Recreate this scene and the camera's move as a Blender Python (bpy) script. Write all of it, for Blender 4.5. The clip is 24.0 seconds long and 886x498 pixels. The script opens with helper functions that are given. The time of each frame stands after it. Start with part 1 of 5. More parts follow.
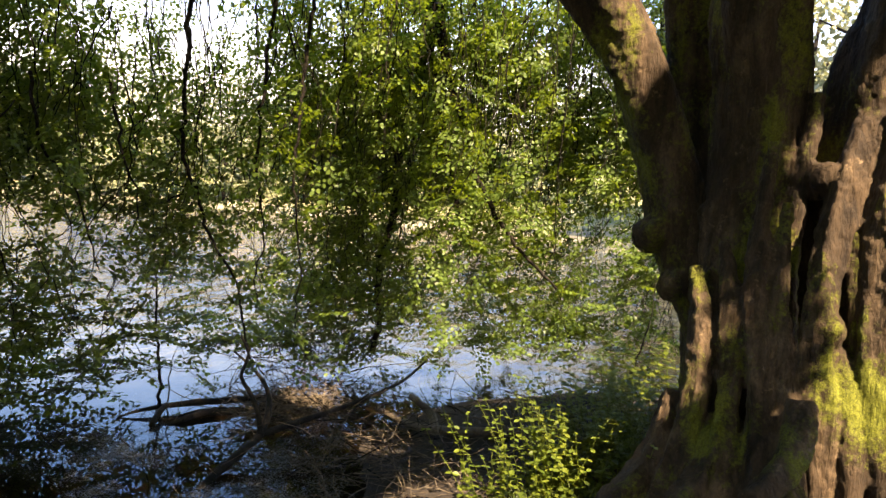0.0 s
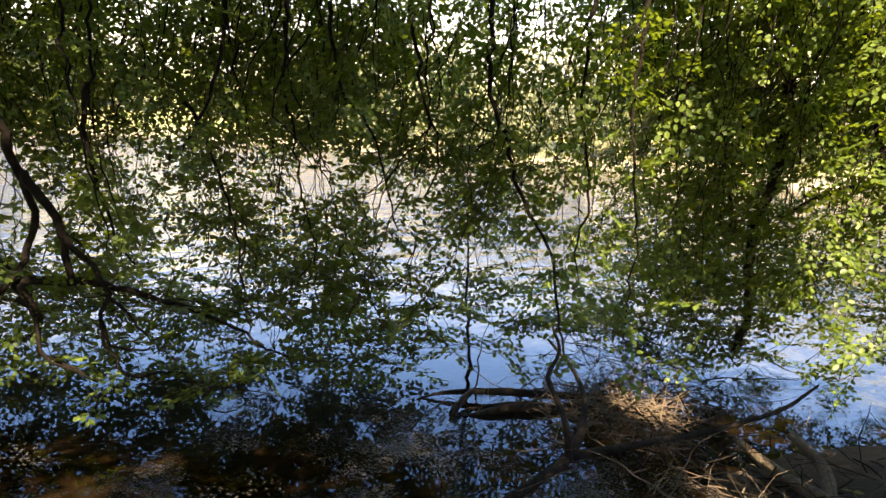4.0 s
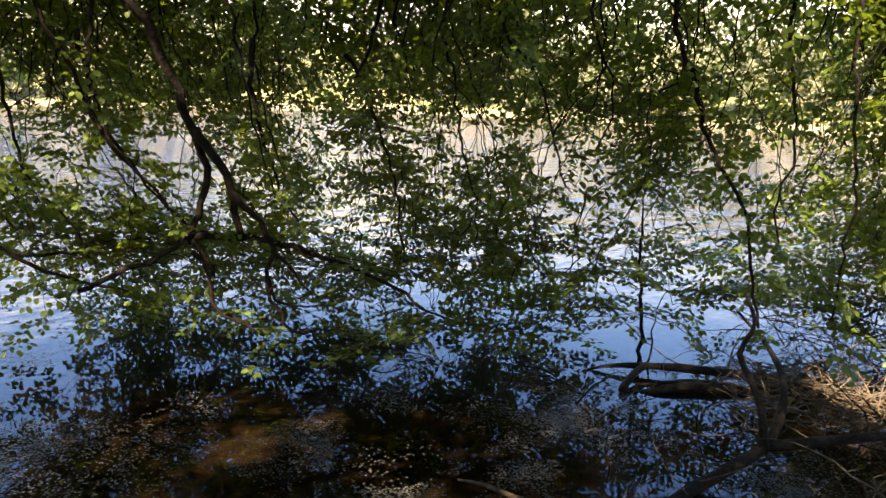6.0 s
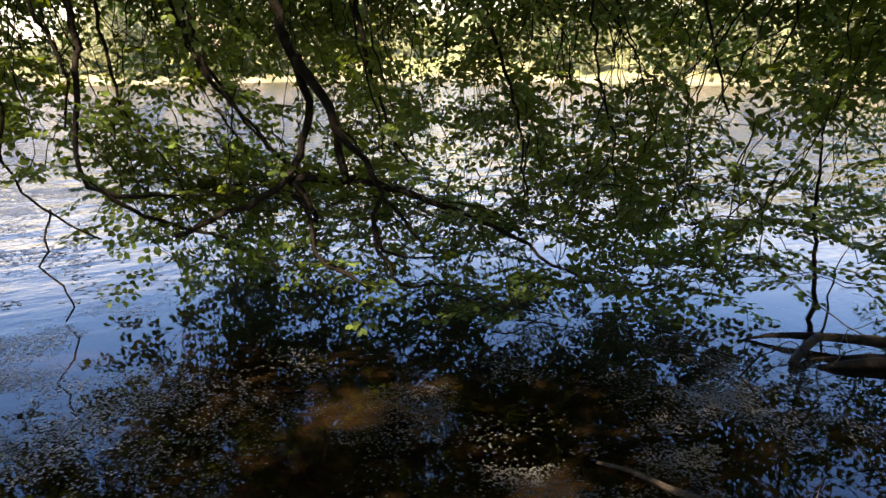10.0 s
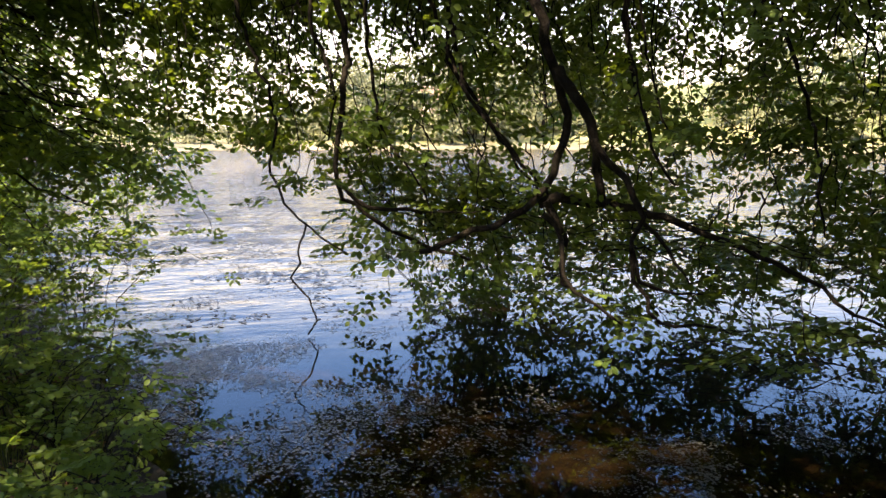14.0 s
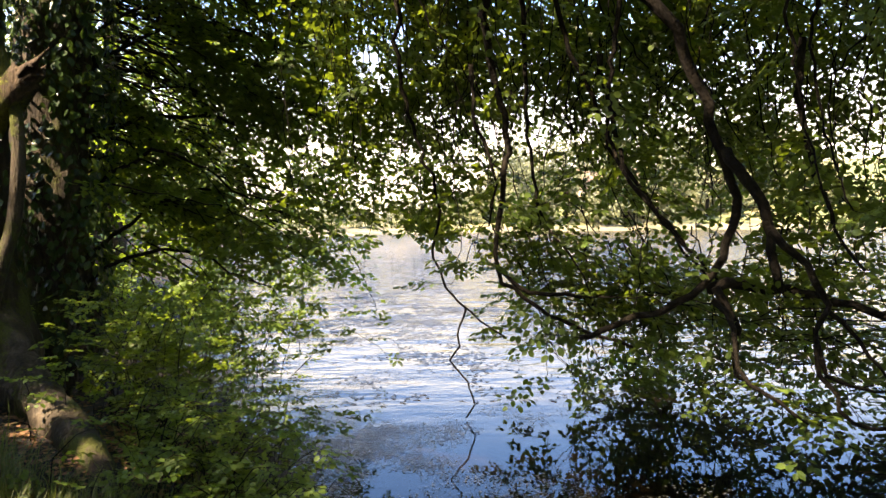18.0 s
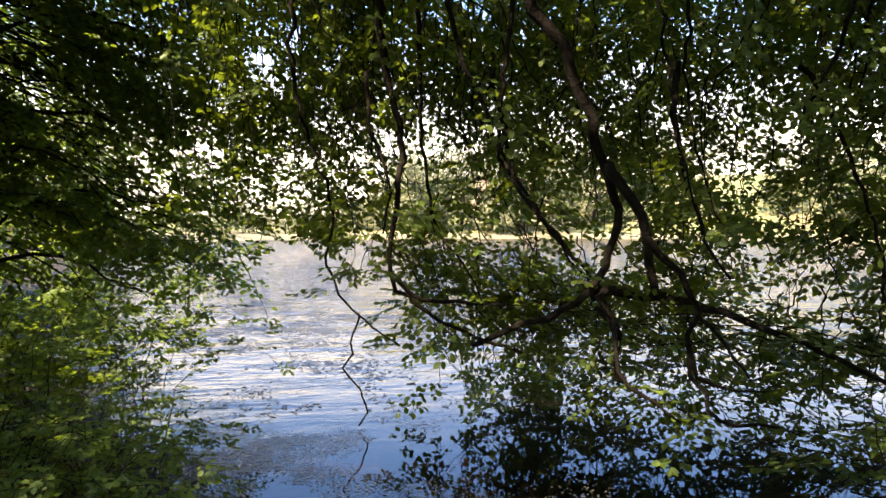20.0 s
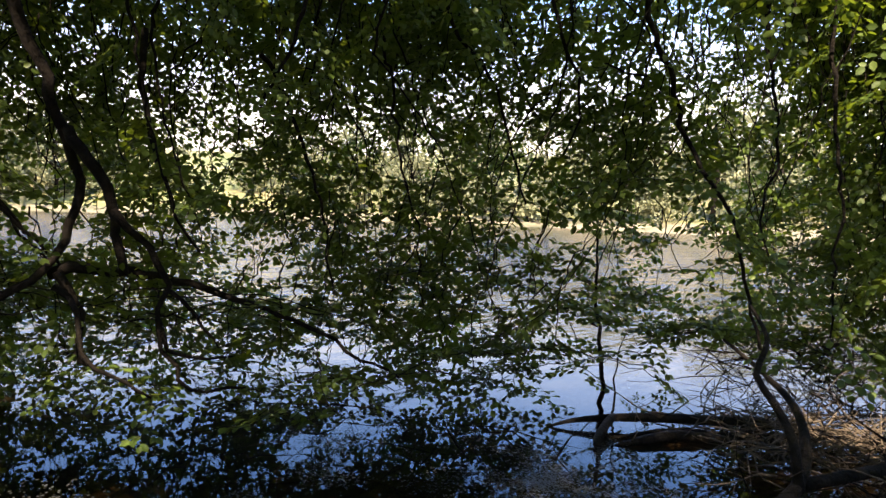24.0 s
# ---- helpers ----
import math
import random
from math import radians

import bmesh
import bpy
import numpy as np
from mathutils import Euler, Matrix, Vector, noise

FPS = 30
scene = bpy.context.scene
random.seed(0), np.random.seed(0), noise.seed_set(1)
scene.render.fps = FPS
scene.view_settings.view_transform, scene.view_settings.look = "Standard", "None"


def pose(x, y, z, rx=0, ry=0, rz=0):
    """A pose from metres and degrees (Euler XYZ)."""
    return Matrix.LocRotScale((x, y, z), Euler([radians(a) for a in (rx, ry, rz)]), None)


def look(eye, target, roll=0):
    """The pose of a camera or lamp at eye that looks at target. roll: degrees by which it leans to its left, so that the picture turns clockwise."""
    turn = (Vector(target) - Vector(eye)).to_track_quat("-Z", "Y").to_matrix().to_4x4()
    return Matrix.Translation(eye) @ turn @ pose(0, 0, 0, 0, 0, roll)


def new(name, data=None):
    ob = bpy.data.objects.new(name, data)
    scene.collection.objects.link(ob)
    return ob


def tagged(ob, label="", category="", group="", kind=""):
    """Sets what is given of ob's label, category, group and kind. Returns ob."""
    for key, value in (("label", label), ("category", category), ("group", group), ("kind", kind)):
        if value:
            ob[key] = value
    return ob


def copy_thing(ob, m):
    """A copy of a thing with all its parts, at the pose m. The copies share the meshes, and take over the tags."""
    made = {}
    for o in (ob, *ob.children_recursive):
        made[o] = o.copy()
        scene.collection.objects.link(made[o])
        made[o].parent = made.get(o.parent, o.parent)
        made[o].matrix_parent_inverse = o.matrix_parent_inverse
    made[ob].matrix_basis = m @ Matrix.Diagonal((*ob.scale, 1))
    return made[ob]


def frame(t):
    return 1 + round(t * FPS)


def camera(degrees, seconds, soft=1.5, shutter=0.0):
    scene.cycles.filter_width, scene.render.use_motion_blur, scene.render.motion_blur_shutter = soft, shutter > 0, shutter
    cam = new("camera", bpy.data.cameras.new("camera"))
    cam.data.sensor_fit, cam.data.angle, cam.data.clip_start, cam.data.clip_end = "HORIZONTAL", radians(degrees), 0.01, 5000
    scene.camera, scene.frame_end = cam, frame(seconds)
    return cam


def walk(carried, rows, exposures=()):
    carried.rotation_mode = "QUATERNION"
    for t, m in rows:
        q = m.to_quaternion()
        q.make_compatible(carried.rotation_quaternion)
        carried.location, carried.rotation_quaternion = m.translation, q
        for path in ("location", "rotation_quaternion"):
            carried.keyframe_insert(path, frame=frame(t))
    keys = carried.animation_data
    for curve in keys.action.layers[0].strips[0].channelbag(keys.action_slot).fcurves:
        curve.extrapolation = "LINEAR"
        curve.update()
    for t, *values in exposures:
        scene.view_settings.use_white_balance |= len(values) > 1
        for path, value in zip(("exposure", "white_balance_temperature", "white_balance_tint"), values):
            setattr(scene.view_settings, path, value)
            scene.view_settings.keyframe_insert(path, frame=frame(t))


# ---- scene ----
cam = camera(65.1, 24.0)
PATH = [
    (0, (-0.290, 1.725, 2.591), (-0.581, 4.502, 2.388), 4.1),
    (0.5, (-0.398, 1.953, 2.547), (-0.878, 4.701, 2.311), 4.1),
    (1, (-0.501, 2.174, 2.496), (-1.112, 4.894, 2.247), 4.0),
    (1.5, (-0.545, 2.387, 2.430), (-1.292, 5.074, 2.178), 3.8),
    (3.5, (-0.608, 3.459, 2.513), (-1.999, 5.855, 2.110), 3.0),
    (4, (-0.659, 3.555, 2.484), (-2.250, 5.814, 2.027), 3.2),
    (4.5, (-0.752, 3.639, 2.449), (-2.533, 5.734, 1.925), 2.6),
    (5, (-0.826, 3.667, 2.415), (-2.731, 5.642, 1.858), 1.8),
    (5.5, (-0.879, 3.720, 2.362), (-2.874, 5.593, 1.771), 1.4),
    (6, (-0.942, 3.825, 2.314), (-2.986, 5.642, 1.716), 1.4),
    (6.5, (-0.997, 3.875, 2.297), (-3.053, 5.677, 1.690), 1.0),
    (7, (-1.064, 3.910, 2.264), (-3.088, 5.733, 1.616), 0.3),
    (7.5, (-1.128, 3.958, 2.237), (-3.161, 5.767, 1.576), 0.0),
    (8, (-1.198, 4.040, 2.173), (-3.325, 5.748, 1.539), 0.1),
    (8.5, (-1.281, 4.061, 2.107), (-3.504, 5.646, 1.484), -0.1),
    (9, (-1.387, 4.087, 2.052), (-3.650, 5.592, 1.380), -0.5),
    (9.5, (-1.477, 4.101, 2.008), (-3.749, 5.579, 1.306), -0.5),
    (10, (-1.526, 4.164, 1.959), (-3.814, 5.615, 1.249), -0.3),
    (10.5, (-1.583, 4.206, 1.936), (-3.822, 5.744, 1.254), 0.2),
    (12.5, (-1.973, 4.068, 1.613), (-4.070, 5.872, 1.175), 0.9),
    (13, (-1.952, 4.056, 1.616), (-4.299, 5.516, 1.172), 0.0),
    (13.5, (-1.933, 4.047, 1.616), (-4.481, 5.120, 1.170), -0.6),
    (14, (-1.977, 4.060, 1.589), (-4.648, 4.775, 1.148), 0.1),
    (14.5, (-1.988, 4.046, 1.588), (-4.717, 4.484, 1.134), 0.8),
    (15, (-1.988, 4.039, 1.592), (-4.739, 4.288, 1.134), 1.0),
    (15.5, (-1.989, 4.035, 1.592), (-4.754, 4.161, 1.165), 0.3),
    (16, (-1.980, 4.032, 1.599), (-4.756, 4.088, 1.239), -0.7),
    (16.5, (-1.968, 4.033, 1.604), (-4.756, 4.070, 1.336), -1.3),
    (17, (-1.952, 4.029, 1.609), (-4.745, 4.077, 1.424), -1.3),
    (17.5, (-1.949, 4.026, 1.610), (-4.745, 4.099, 1.477), -1.0),
    (19.5, (-1.956, 4.046, 1.623), (-4.732, 4.399, 1.530), -0.1),
    (20, (-1.939, 4.045, 1.618), (-4.687, 4.568, 1.532), 0.0),
    (20.5, (-1.933, 4.045, 1.617), (-4.631, 4.787, 1.513), 0.3),
    (21, (-1.918, 4.042, 1.614), (-4.537, 5.023, 1.484), 0.9),
    (21.5, (-1.912, 4.043, 1.613), (-4.417, 5.288, 1.459), 1.4),
    (22, (-1.891, 4.039, 1.609), (-4.241, 5.554, 1.443), 2.1),
    (22.5, (-1.891, 4.040, 1.610), (-4.068, 5.793, 1.442), 2.2),
    (23, (-1.900, 4.039, 1.613), (-3.903, 5.988, 1.446), 2.0),
    (23.5, (-1.897, 4.056, 1.613), (-3.744, 6.154, 1.449), 1.8),
    (24, (-1.886, 4.056, 1.609), (-3.599, 6.264, 1.450), 1.5),
]
walk(cam, [(t, look(eye, target, roll)) for t, eye, target, roll in PATH], exposures=[(0, 2.75, 9600, 19), (1.5, 2.8, 9500, 19), (4, 2.95, 9400, 20), (10, 2.65, 8700, 20), (14, 2.55, 8500, 19), (17, 2.78, 8800, 18), (20, 2.54, 8500, 19), (21, 2.3, 8100, 20), (22, 2.18, 7900, 20), (24, 2.25, 7900, 20)])

# ---- sky and sun ----
SUN_AZ, SUN_EL = 147.0, 48.0          # compass from +y clockwise, height
world = bpy.data.worlds.new("sky")
scene.world = world
world.use_nodes = True
wn = world.node_tree.nodes
wl = world.node_tree.links
wn.clear()
sky = wn.new("ShaderNodeTexSky")
sky.sky_type, sky.sun_disc = "NISHITA", False
sky.sun_elevation, sky.sun_rotation = radians(SUN_EL), radians(SUN_AZ)
sky.air_density, sky.dust_density, sky.ozone_density = 1.1, 0.5, 3.0
bg = wn.new("ShaderNodeBackground")
bg.inputs["Strength"].default_value = 0.15
wout = wn.new("ShaderNodeOutputWorld")
deep = wn.new("ShaderNodeHueSaturation")               # a clear deep-blue summer sky
deep.inputs["Hue"].default_value, deep.inputs["Saturation"].default_value = 0.512, 1.3
wl.new(sky.outputs[0], deep.inputs["Color"])
wl.new(deep.outputs[0], bg.inputs[0])
haze = wn.new("ShaderNodeBackground")                  # white summer haze, thickest at the horizon all round
haze.inputs["Color"].default_value, haze.inputs["Strength"].default_value = (1.0, 0.98, 0.97, 1), 0.6
up = wn.new("ShaderNodeTexCoord")
split = wn.new("ShaderNodeSeparateXYZ")
wl.new(up.outputs["Generated"], split.inputs[0])
thick = wn.new("ShaderNodeMapRange")
thick.interpolation_type = "SMOOTHSTEP"
thick.inputs[1].default_value, thick.inputs[2].default_value = 0.07, 0.33
thick.inputs[3].default_value, thick.inputs[4].default_value = 0.9, 0.0
wl.new(split.outputs[2], thick.inputs[0])
veil = wn.new("ShaderNodeMixShader")
wl.new(thick.outputs[0], veil.inputs[0])
wl.new(bg.outputs[0], veil.inputs[1])
wl.new(haze.outputs[0], veil.inputs[2])
wl.new(veil.outputs[0], wout.inputs[0])
sun = new("sun", bpy.data.lights.new("sun", "SUN"))
sun.data.energy, sun.data.angle, sun.data.color = 4.5, radians(0.6), (1.0, 0.93, 0.82)
az, el = radians(SUN_AZ), radians(SUN_EL)
TO_SUN = Vector((math.sin(az) * math.cos(el), math.cos(az) * math.cos(el), math.sin(el)))
sun.matrix_world = look(TO_SUN * 60, (0, 0, 0))

# ---- materials ----


def material(name):
    m = bpy.data.materials.new(name)
    m.use_nodes = True
    m.node_tree.nodes.clear()
    return m, m.node_tree.nodes, m.node_tree.links


def ramp(nodes, links, value, stops):
    r = nodes.new("ShaderNodeValToRGB")
    while len(r.color_ramp.elements) < len(stops):
        r.color_ramp.elements.new(0.5)
    for e, (p, c) in zip(r.color_ramp.elements, stops):
        e.position, e.color = p, (*c, 1)
    links.new(value, r.inputs[0])
    return r.outputs[0]


def noise_tex(nodes, links, scale, detail=4, rough=0.6, stretch=None, distort=0.0):
    co = nodes.new("ShaderNodeNewGeometry").outputs["Position"]
    if stretch:
        mp = nodes.new("ShaderNodeMapping")
        mp.inputs["Scale"].default_value = stretch
        links.new(co, mp.inputs[0])
        co = mp.outputs[0]
    n = nodes.new("ShaderNodeTexNoise")
    n.inputs["Scale"].default_value, n.inputs["Detail"].default_value = scale, detail
    n.inputs["Roughness"].default_value, n.inputs["Distortion"].default_value = rough, distort
    links.new(co, n.inputs["Vector"])
    return n.outputs["Fac"]


def mix_rgb(nodes, links, fac, a, b, mode="MIX"):
    m = nodes.new("ShaderNodeMix")
    m.data_type, m.blend_type = "RGBA", mode
    for sock, v in ((m.inputs[0], fac), (m.inputs[6], a), (m.inputs[7], b)):
        if isinstance(v, bpy.types.NodeSocket):
            links.new(v, sock)
        else:
            sock.default_value = v if not isinstance(v, tuple) else (*v, 1)
    return m.outputs[2]


def rough_surface(name, colours, scale, rough=0.85, bump=0.3, stretch=None, fine=None, spec=0.3):
    """Two scales of noise in colour, one of them in relief."""
    m, n, l = material(name)
    big = noise_tex(n, l, scale, 5, 0.62, stretch)
    small = noise_tex(n, l, fine or scale * 7, 6, 0.7, stretch)
    col = ramp(n, l, big, [(0.3, colours[0]), (0.5, colours[1]), (0.7, colours[2])])
    grain = ramp(n, l, small, [(0.3, (0.55, 0.55, 0.55)), (0.7, (1.25, 1.25, 1.25))])
    col = mix_rgb(n, l, 1.0, col, grain, "MULTIPLY")
    p = n.new("ShaderNodeBsdfPrincipled")
    p.inputs["Roughness"].default_value = rough
    p.inputs["Specular IOR Level"].default_value = spec
    l.new(col, p.inputs["Base Color"])
    mid = noise_tex(n, l, scale * 2.6, 4, 0.6, stretch)
    b0 = n.new("ShaderNodeBump")
    b0.inputs["Strength"].default_value, b0.inputs["Distance"].default_value = min(1.0, bump), 0.06
    l.new(mid, b0.inputs["Height"])
    b = n.new("ShaderNodeBump")
    b.inputs["Strength"].default_value, b.inputs["Distance"].default_value = bump, 0.02
    l.new(small, b.inputs["Height"])
    l.new(b0.outputs[0], b.inputs["Normal"])
    l.new(b.outputs[0], p.inputs["Normal"])
    out = n.new("ShaderNodeOutputMaterial")
    l.new(p.outputs[0], out.inputs[0])
    return m


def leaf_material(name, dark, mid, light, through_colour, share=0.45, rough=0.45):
    """A leaf: glossy cuticle over a blade that lets light through; each leaf has its own tone."""
    m, n, l = material(name)
    g = n.new("ShaderNodeNewGeometry")
    oi = n.new("ShaderNodeObjectInfo")
    add = n.new("ShaderNodeMath")
    add.operation = "ADD"
    l.new(g.outputs["Random Per Island"], add.inputs[0])
    l.new(oi.outputs["Random"], add.inputs[1])
    fr = n.new("ShaderNodeMath")
    fr.operation = "FRACT"
    l.new(add.outputs[0], fr.inputs[0])
    col = ramp(n, l, fr.outputs[0], [(0.0, dark), (0.55, mid), (1.0, light)])
    fleck = noise_tex(n, l, 60, 3)
    col = mix_rgb(n, l, 1.0, col, ramp(n, l, fleck, [(0.3, (0.75, 0.75, 0.75)), (0.7, (1.2, 1.2, 1.2))]), "MULTIPLY")
    p = n.new("ShaderNodeBsdfPrincipled")
    p.inputs["Roughness"].default_value = rough
    p.inputs["Specular IOR Level"].default_value = 0.35
    l.new(col, p.inputs["Base Color"])
    t = n.new("ShaderNodeBsdfTranslucent")
    tc = mix_rgb(n, l, 0.6, col, through_colour)
    l.new(tc, t.inputs[0])
    mx = n.new("ShaderNodeMixShader")
    mx.inputs[0].default_value = share
    l.new(p.outputs[0], mx.inputs[1])
    l.new(t.outputs[0], mx.inputs[2])
    out = n.new("ShaderNodeOutputMaterial")
    l.new(mx.outputs[0], out.inputs[0])
    return m


def bark_material(name, colours, moss, moss_at):
    """Old beech bark: blotches, long upright wrinkles, fine grain, and cushions of moss with frayed rims."""
    m, n, l = material(name)
    col = ramp(n, l, noise_tex(n, l, 4.0, 6, 0.65, (1, 1, 0.5)), [(0.3, colours[0]), (0.5, colours[1]), (0.72, colours[2])])
    wrinkle = noise_tex(n, l, 15, 5, 0.65, (1, 1, 0.12), 0.4)
    grain = noise_tex(n, l, 75, 6, 0.75, (1, 1, 0.6))
    col = mix_rgb(n, l, 1.0, col, ramp(n, l, wrinkle, [(0.34, (0.4, 0.38, 0.36)), (0.5, (0.95, 0.95, 0.95)), (0.7, (1.35, 1.32, 1.28))]), "MULTIPLY")
    col = mix_rgb(n, l, 1.0, col, ramp(n, l, grain, [(0.3, (0.5, 0.5, 0.5)), (0.7, (1.4, 1.4, 1.4))]), "MULTIPLY")
    lichen = ramp(n, l, noise_tex(n, l, 9, 7, 0.8), [(0.6, (0, 0, 0)), (0.68, (0.6, 0.6, 0.6))])
    col = mix_rgb(n, l, lichen, col, tuple(min(1, 2.1 * c) for c in colours[2]))
    patch = mix_rgb(n, l, 0.35, noise_tex(n, l, 3.2, 5, 0.6, (1, 1, 0.5)), noise_tex(n, l, 34, 6, 0.75))
    green = ramp(n, l, patch, [(moss_at, (0, 0, 0)), (moss_at + 0.07, (1, 1, 1))])
    tuft = ramp(n, l, noise_tex(n, l, 120, 4, 0.7), [(0.3, tuple(0.35 * c for c in moss)), (0.7, tuple(1.5 * c for c in moss))])
    col = mix_rgb(n, l, green, col, tuft)
    p = n.new("ShaderNodeBsdfPrincipled")
    p.inputs["Roughness"].default_value, p.inputs["Specular IOR Level"].default_value = 0.85, 0.25
    l.new(col, p.inputs["Base Color"])
    before = None
    for height, strength, depth in ((noise_tex(n, l, 7, 4, 0.6, (1, 1, 0.3)), 0.8, 0.08), (wrinkle, 0.9, 0.035), (grain, 0.7, 0.008), (green, 0.5, 0.015)):
        b = n.new("ShaderNodeBump")
        b.inputs["Strength"].default_value, b.inputs["Distance"].default_value = strength, depth
        l.new(height, b.inputs["Height"])
        if before:
            l.new(before, b.inputs["Normal"])
        before = b.outputs[0]
    l.new(before, p.inputs["Normal"])
    out = n.new("ShaderNodeOutputMaterial")
    l.new(p.outputs[0], out.inputs[0])
    return m


BARK = bark_material("beech_bark", [(0.015, 0.010, 0.006), (0.042, 0.027, 0.015), (0.11, 0.077, 0.047)], (0.10, 0.11, 0.014), 0.515)
MOSSY = bark_material("mossy_bark", [(0.022, 0.017, 0.012), (0.045, 0.035, 0.023), (0.095, 0.075, 0.052)], (0.06, 0.07, 0.012), 0.5)
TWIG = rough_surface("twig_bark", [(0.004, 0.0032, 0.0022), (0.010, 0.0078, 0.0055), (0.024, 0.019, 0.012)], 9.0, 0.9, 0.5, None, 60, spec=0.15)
DEAD = rough_surface("dead_wood", [(0.02, 0.014, 0.010), (0.045, 0.033, 0.022), (0.11, 0.085, 0.058)], 5.0, 0.85, 0.5, None, 40)
WETLOG = rough_surface("wet_log", [(0.005, 0.004, 0.003), (0.012, 0.0095, 0.007), (0.03, 0.024, 0.016)], 6.0, 0.8, 0.6, None, 35, spec=0.2)
LEAF = leaf_material("beech_leaf", (0.042, 0.074, 0.016), (0.072, 0.122, 0.025), (0.12, 0.178, 0.038), (0.27, 0.37, 0.02), 0.45)
# lighter copy of LEAF: brightness for dim foliage put into the colour
PALE = leaf_material("lit_leaf", (0.055, 0.095, 0.02), (0.095, 0.16, 0.032), (0.15, 0.22, 0.045), (0.33, 0.46, 0.03), 0.5)
IVY = leaf_material("ivy_leaf", (0.012, 0.03, 0.010), (0.022, 0.05, 0.014), (0.045, 0.08, 0.02), (0.08, 0.14, 0.02), 0.2, 0.35)
HERB = leaf_material("herb_leaf", (0.05, 0.08, 0.012), (0.085, 0.12, 0.016), (0.14, 0.17, 0.026), (0.30, 0.34, 0.02), 0.38)
GRASS = leaf_material("grass_blade", (0.04, 0.07, 0.014), (0.08, 0.11, 0.025), (0.16, 0.17, 0.06), (0.25, 0.30, 0.05), 0.4)
# paled and greyed: distance haze put into the leaf colour
FARLEAF = leaf_material("hazy_leaf", (0.10, 0.12, 0.06), (0.17, 0.185, 0.10), (0.27, 0.27, 0.15), (0.28, 0.3, 0.1), 0.3, 0.6)
LITTER = leaf_material("dry_leaf", (0.10, 0.05, 0.025), (0.20, 0.10, 0.05), (0.34, 0.20, 0.10), (0.3, 0.15, 0.05), 0.2, 0.7)


def ground_material():
    m, n, l = material("ground_soil")
    big = noise_tex(n, l, 0.9, 6, 0.65)
    small = noise_tex(n, l, 28, 6, 0.75)
    soil = ramp(n, l, big, [(0.3, (0.008, 0.006, 0.004)), (0.52, (0.018, 0.013, 0.008)), (0.72, (0.04, 0.028, 0.017))])
    soil = mix_rgb(n, l, 1.0, soil, ramp(n, l, small, [(0.25, (0.45, 0.42, 0.4)), (0.75, (1.5, 1.4, 1.3))]), "MULTIPLY")
    meadow = ramp(n, l, noise_tex(n, l, 0.10, 6, 0.6, (1, 1, 4)), [(0.36, (0.10, 0.125, 0.04)), (0.5, (0.17, 0.17, 0.06)), (0.6, (0.26, 0.225, 0.11)), (0.7, (0.14, 0.145, 0.05))])
    pos = n.new("ShaderNodeNewGeometry").outputs["Position"]
    sep = n.new("ShaderNodeSeparateXYZ")
    l.new(pos, sep.inputs[0])
    far = n.new("ShaderNodeMapRange")
    far.inputs[1].default_value, far.inputs[2].default_value = -70, -80
    l.new(sep.outputs[0], far.inputs[0])
    north = n.new("ShaderNodeMapRange")
    north.inputs[1].default_value, north.inputs[2].default_value = 34, 44
    l.new(sep.outputs[1], north.inputs[0])
    mx = n.new("ShaderNodeMath")
    mx.operation = "MAXIMUM"
    l.new(far.outputs[0], mx.inputs[0])
    l.new(north.outputs[0], mx.inputs[1])
    bed = ramp(n, l, noise_tex(n, l, 6.0, 8, 0.8), [(0.35, (0.012, 0.009, 0.006)), (0.48, (0.035, 0.024, 0.013)), (0.6, (0.095, 0.065, 0.04)), (0.75, (0.05, 0.055, 0.022))])
    wet = n.new("ShaderNodeMapRange")
    wet.inputs[1].default_value, wet.inputs[2].default_value = 0.02, -0.08
    l.new(sep.outputs[2], wet.inputs[0])
    strand = n.new("ShaderNodeMapRange")               # pale sand and dry grass just above the far waterline
    strand.inputs[1].default_value, strand.inputs[2].default_value = 1.0, 0.7
    l.new(sep.outputs[2], strand.inputs[0])
    meadow = mix_rgb(n, l, strand.outputs[0], meadow, ramp(n, l, noise_tex(n, l, 0.3, 5), [(0.4, (0.10, 0.10, 0.05)), (0.6, (0.24, 0.205, 0.125))]))
    col = mix_rgb(n, l, mx.outputs[0], soil, meadow)
    col = mix_rgb(n, l, wet.outputs[0], col, bed)
    p = n.new("ShaderNodeBsdfPrincipled")
    p.inputs["Roughness"].default_value = 0.95
    l.new(col, p.inputs["Base Color"])
    b = n.new("ShaderNodeBump")
    b.inputs["Strength"].default_value, b.inputs["Distance"].default_value = 0.7, 0.03
    l.new(small, b.inputs["Height"])
    l.new(b.outputs[0], p.inputs["Normal"])
    out = n.new("ShaderNodeOutputMaterial")
    l.new(p.outputs[0], out.inputs[0])
    return m


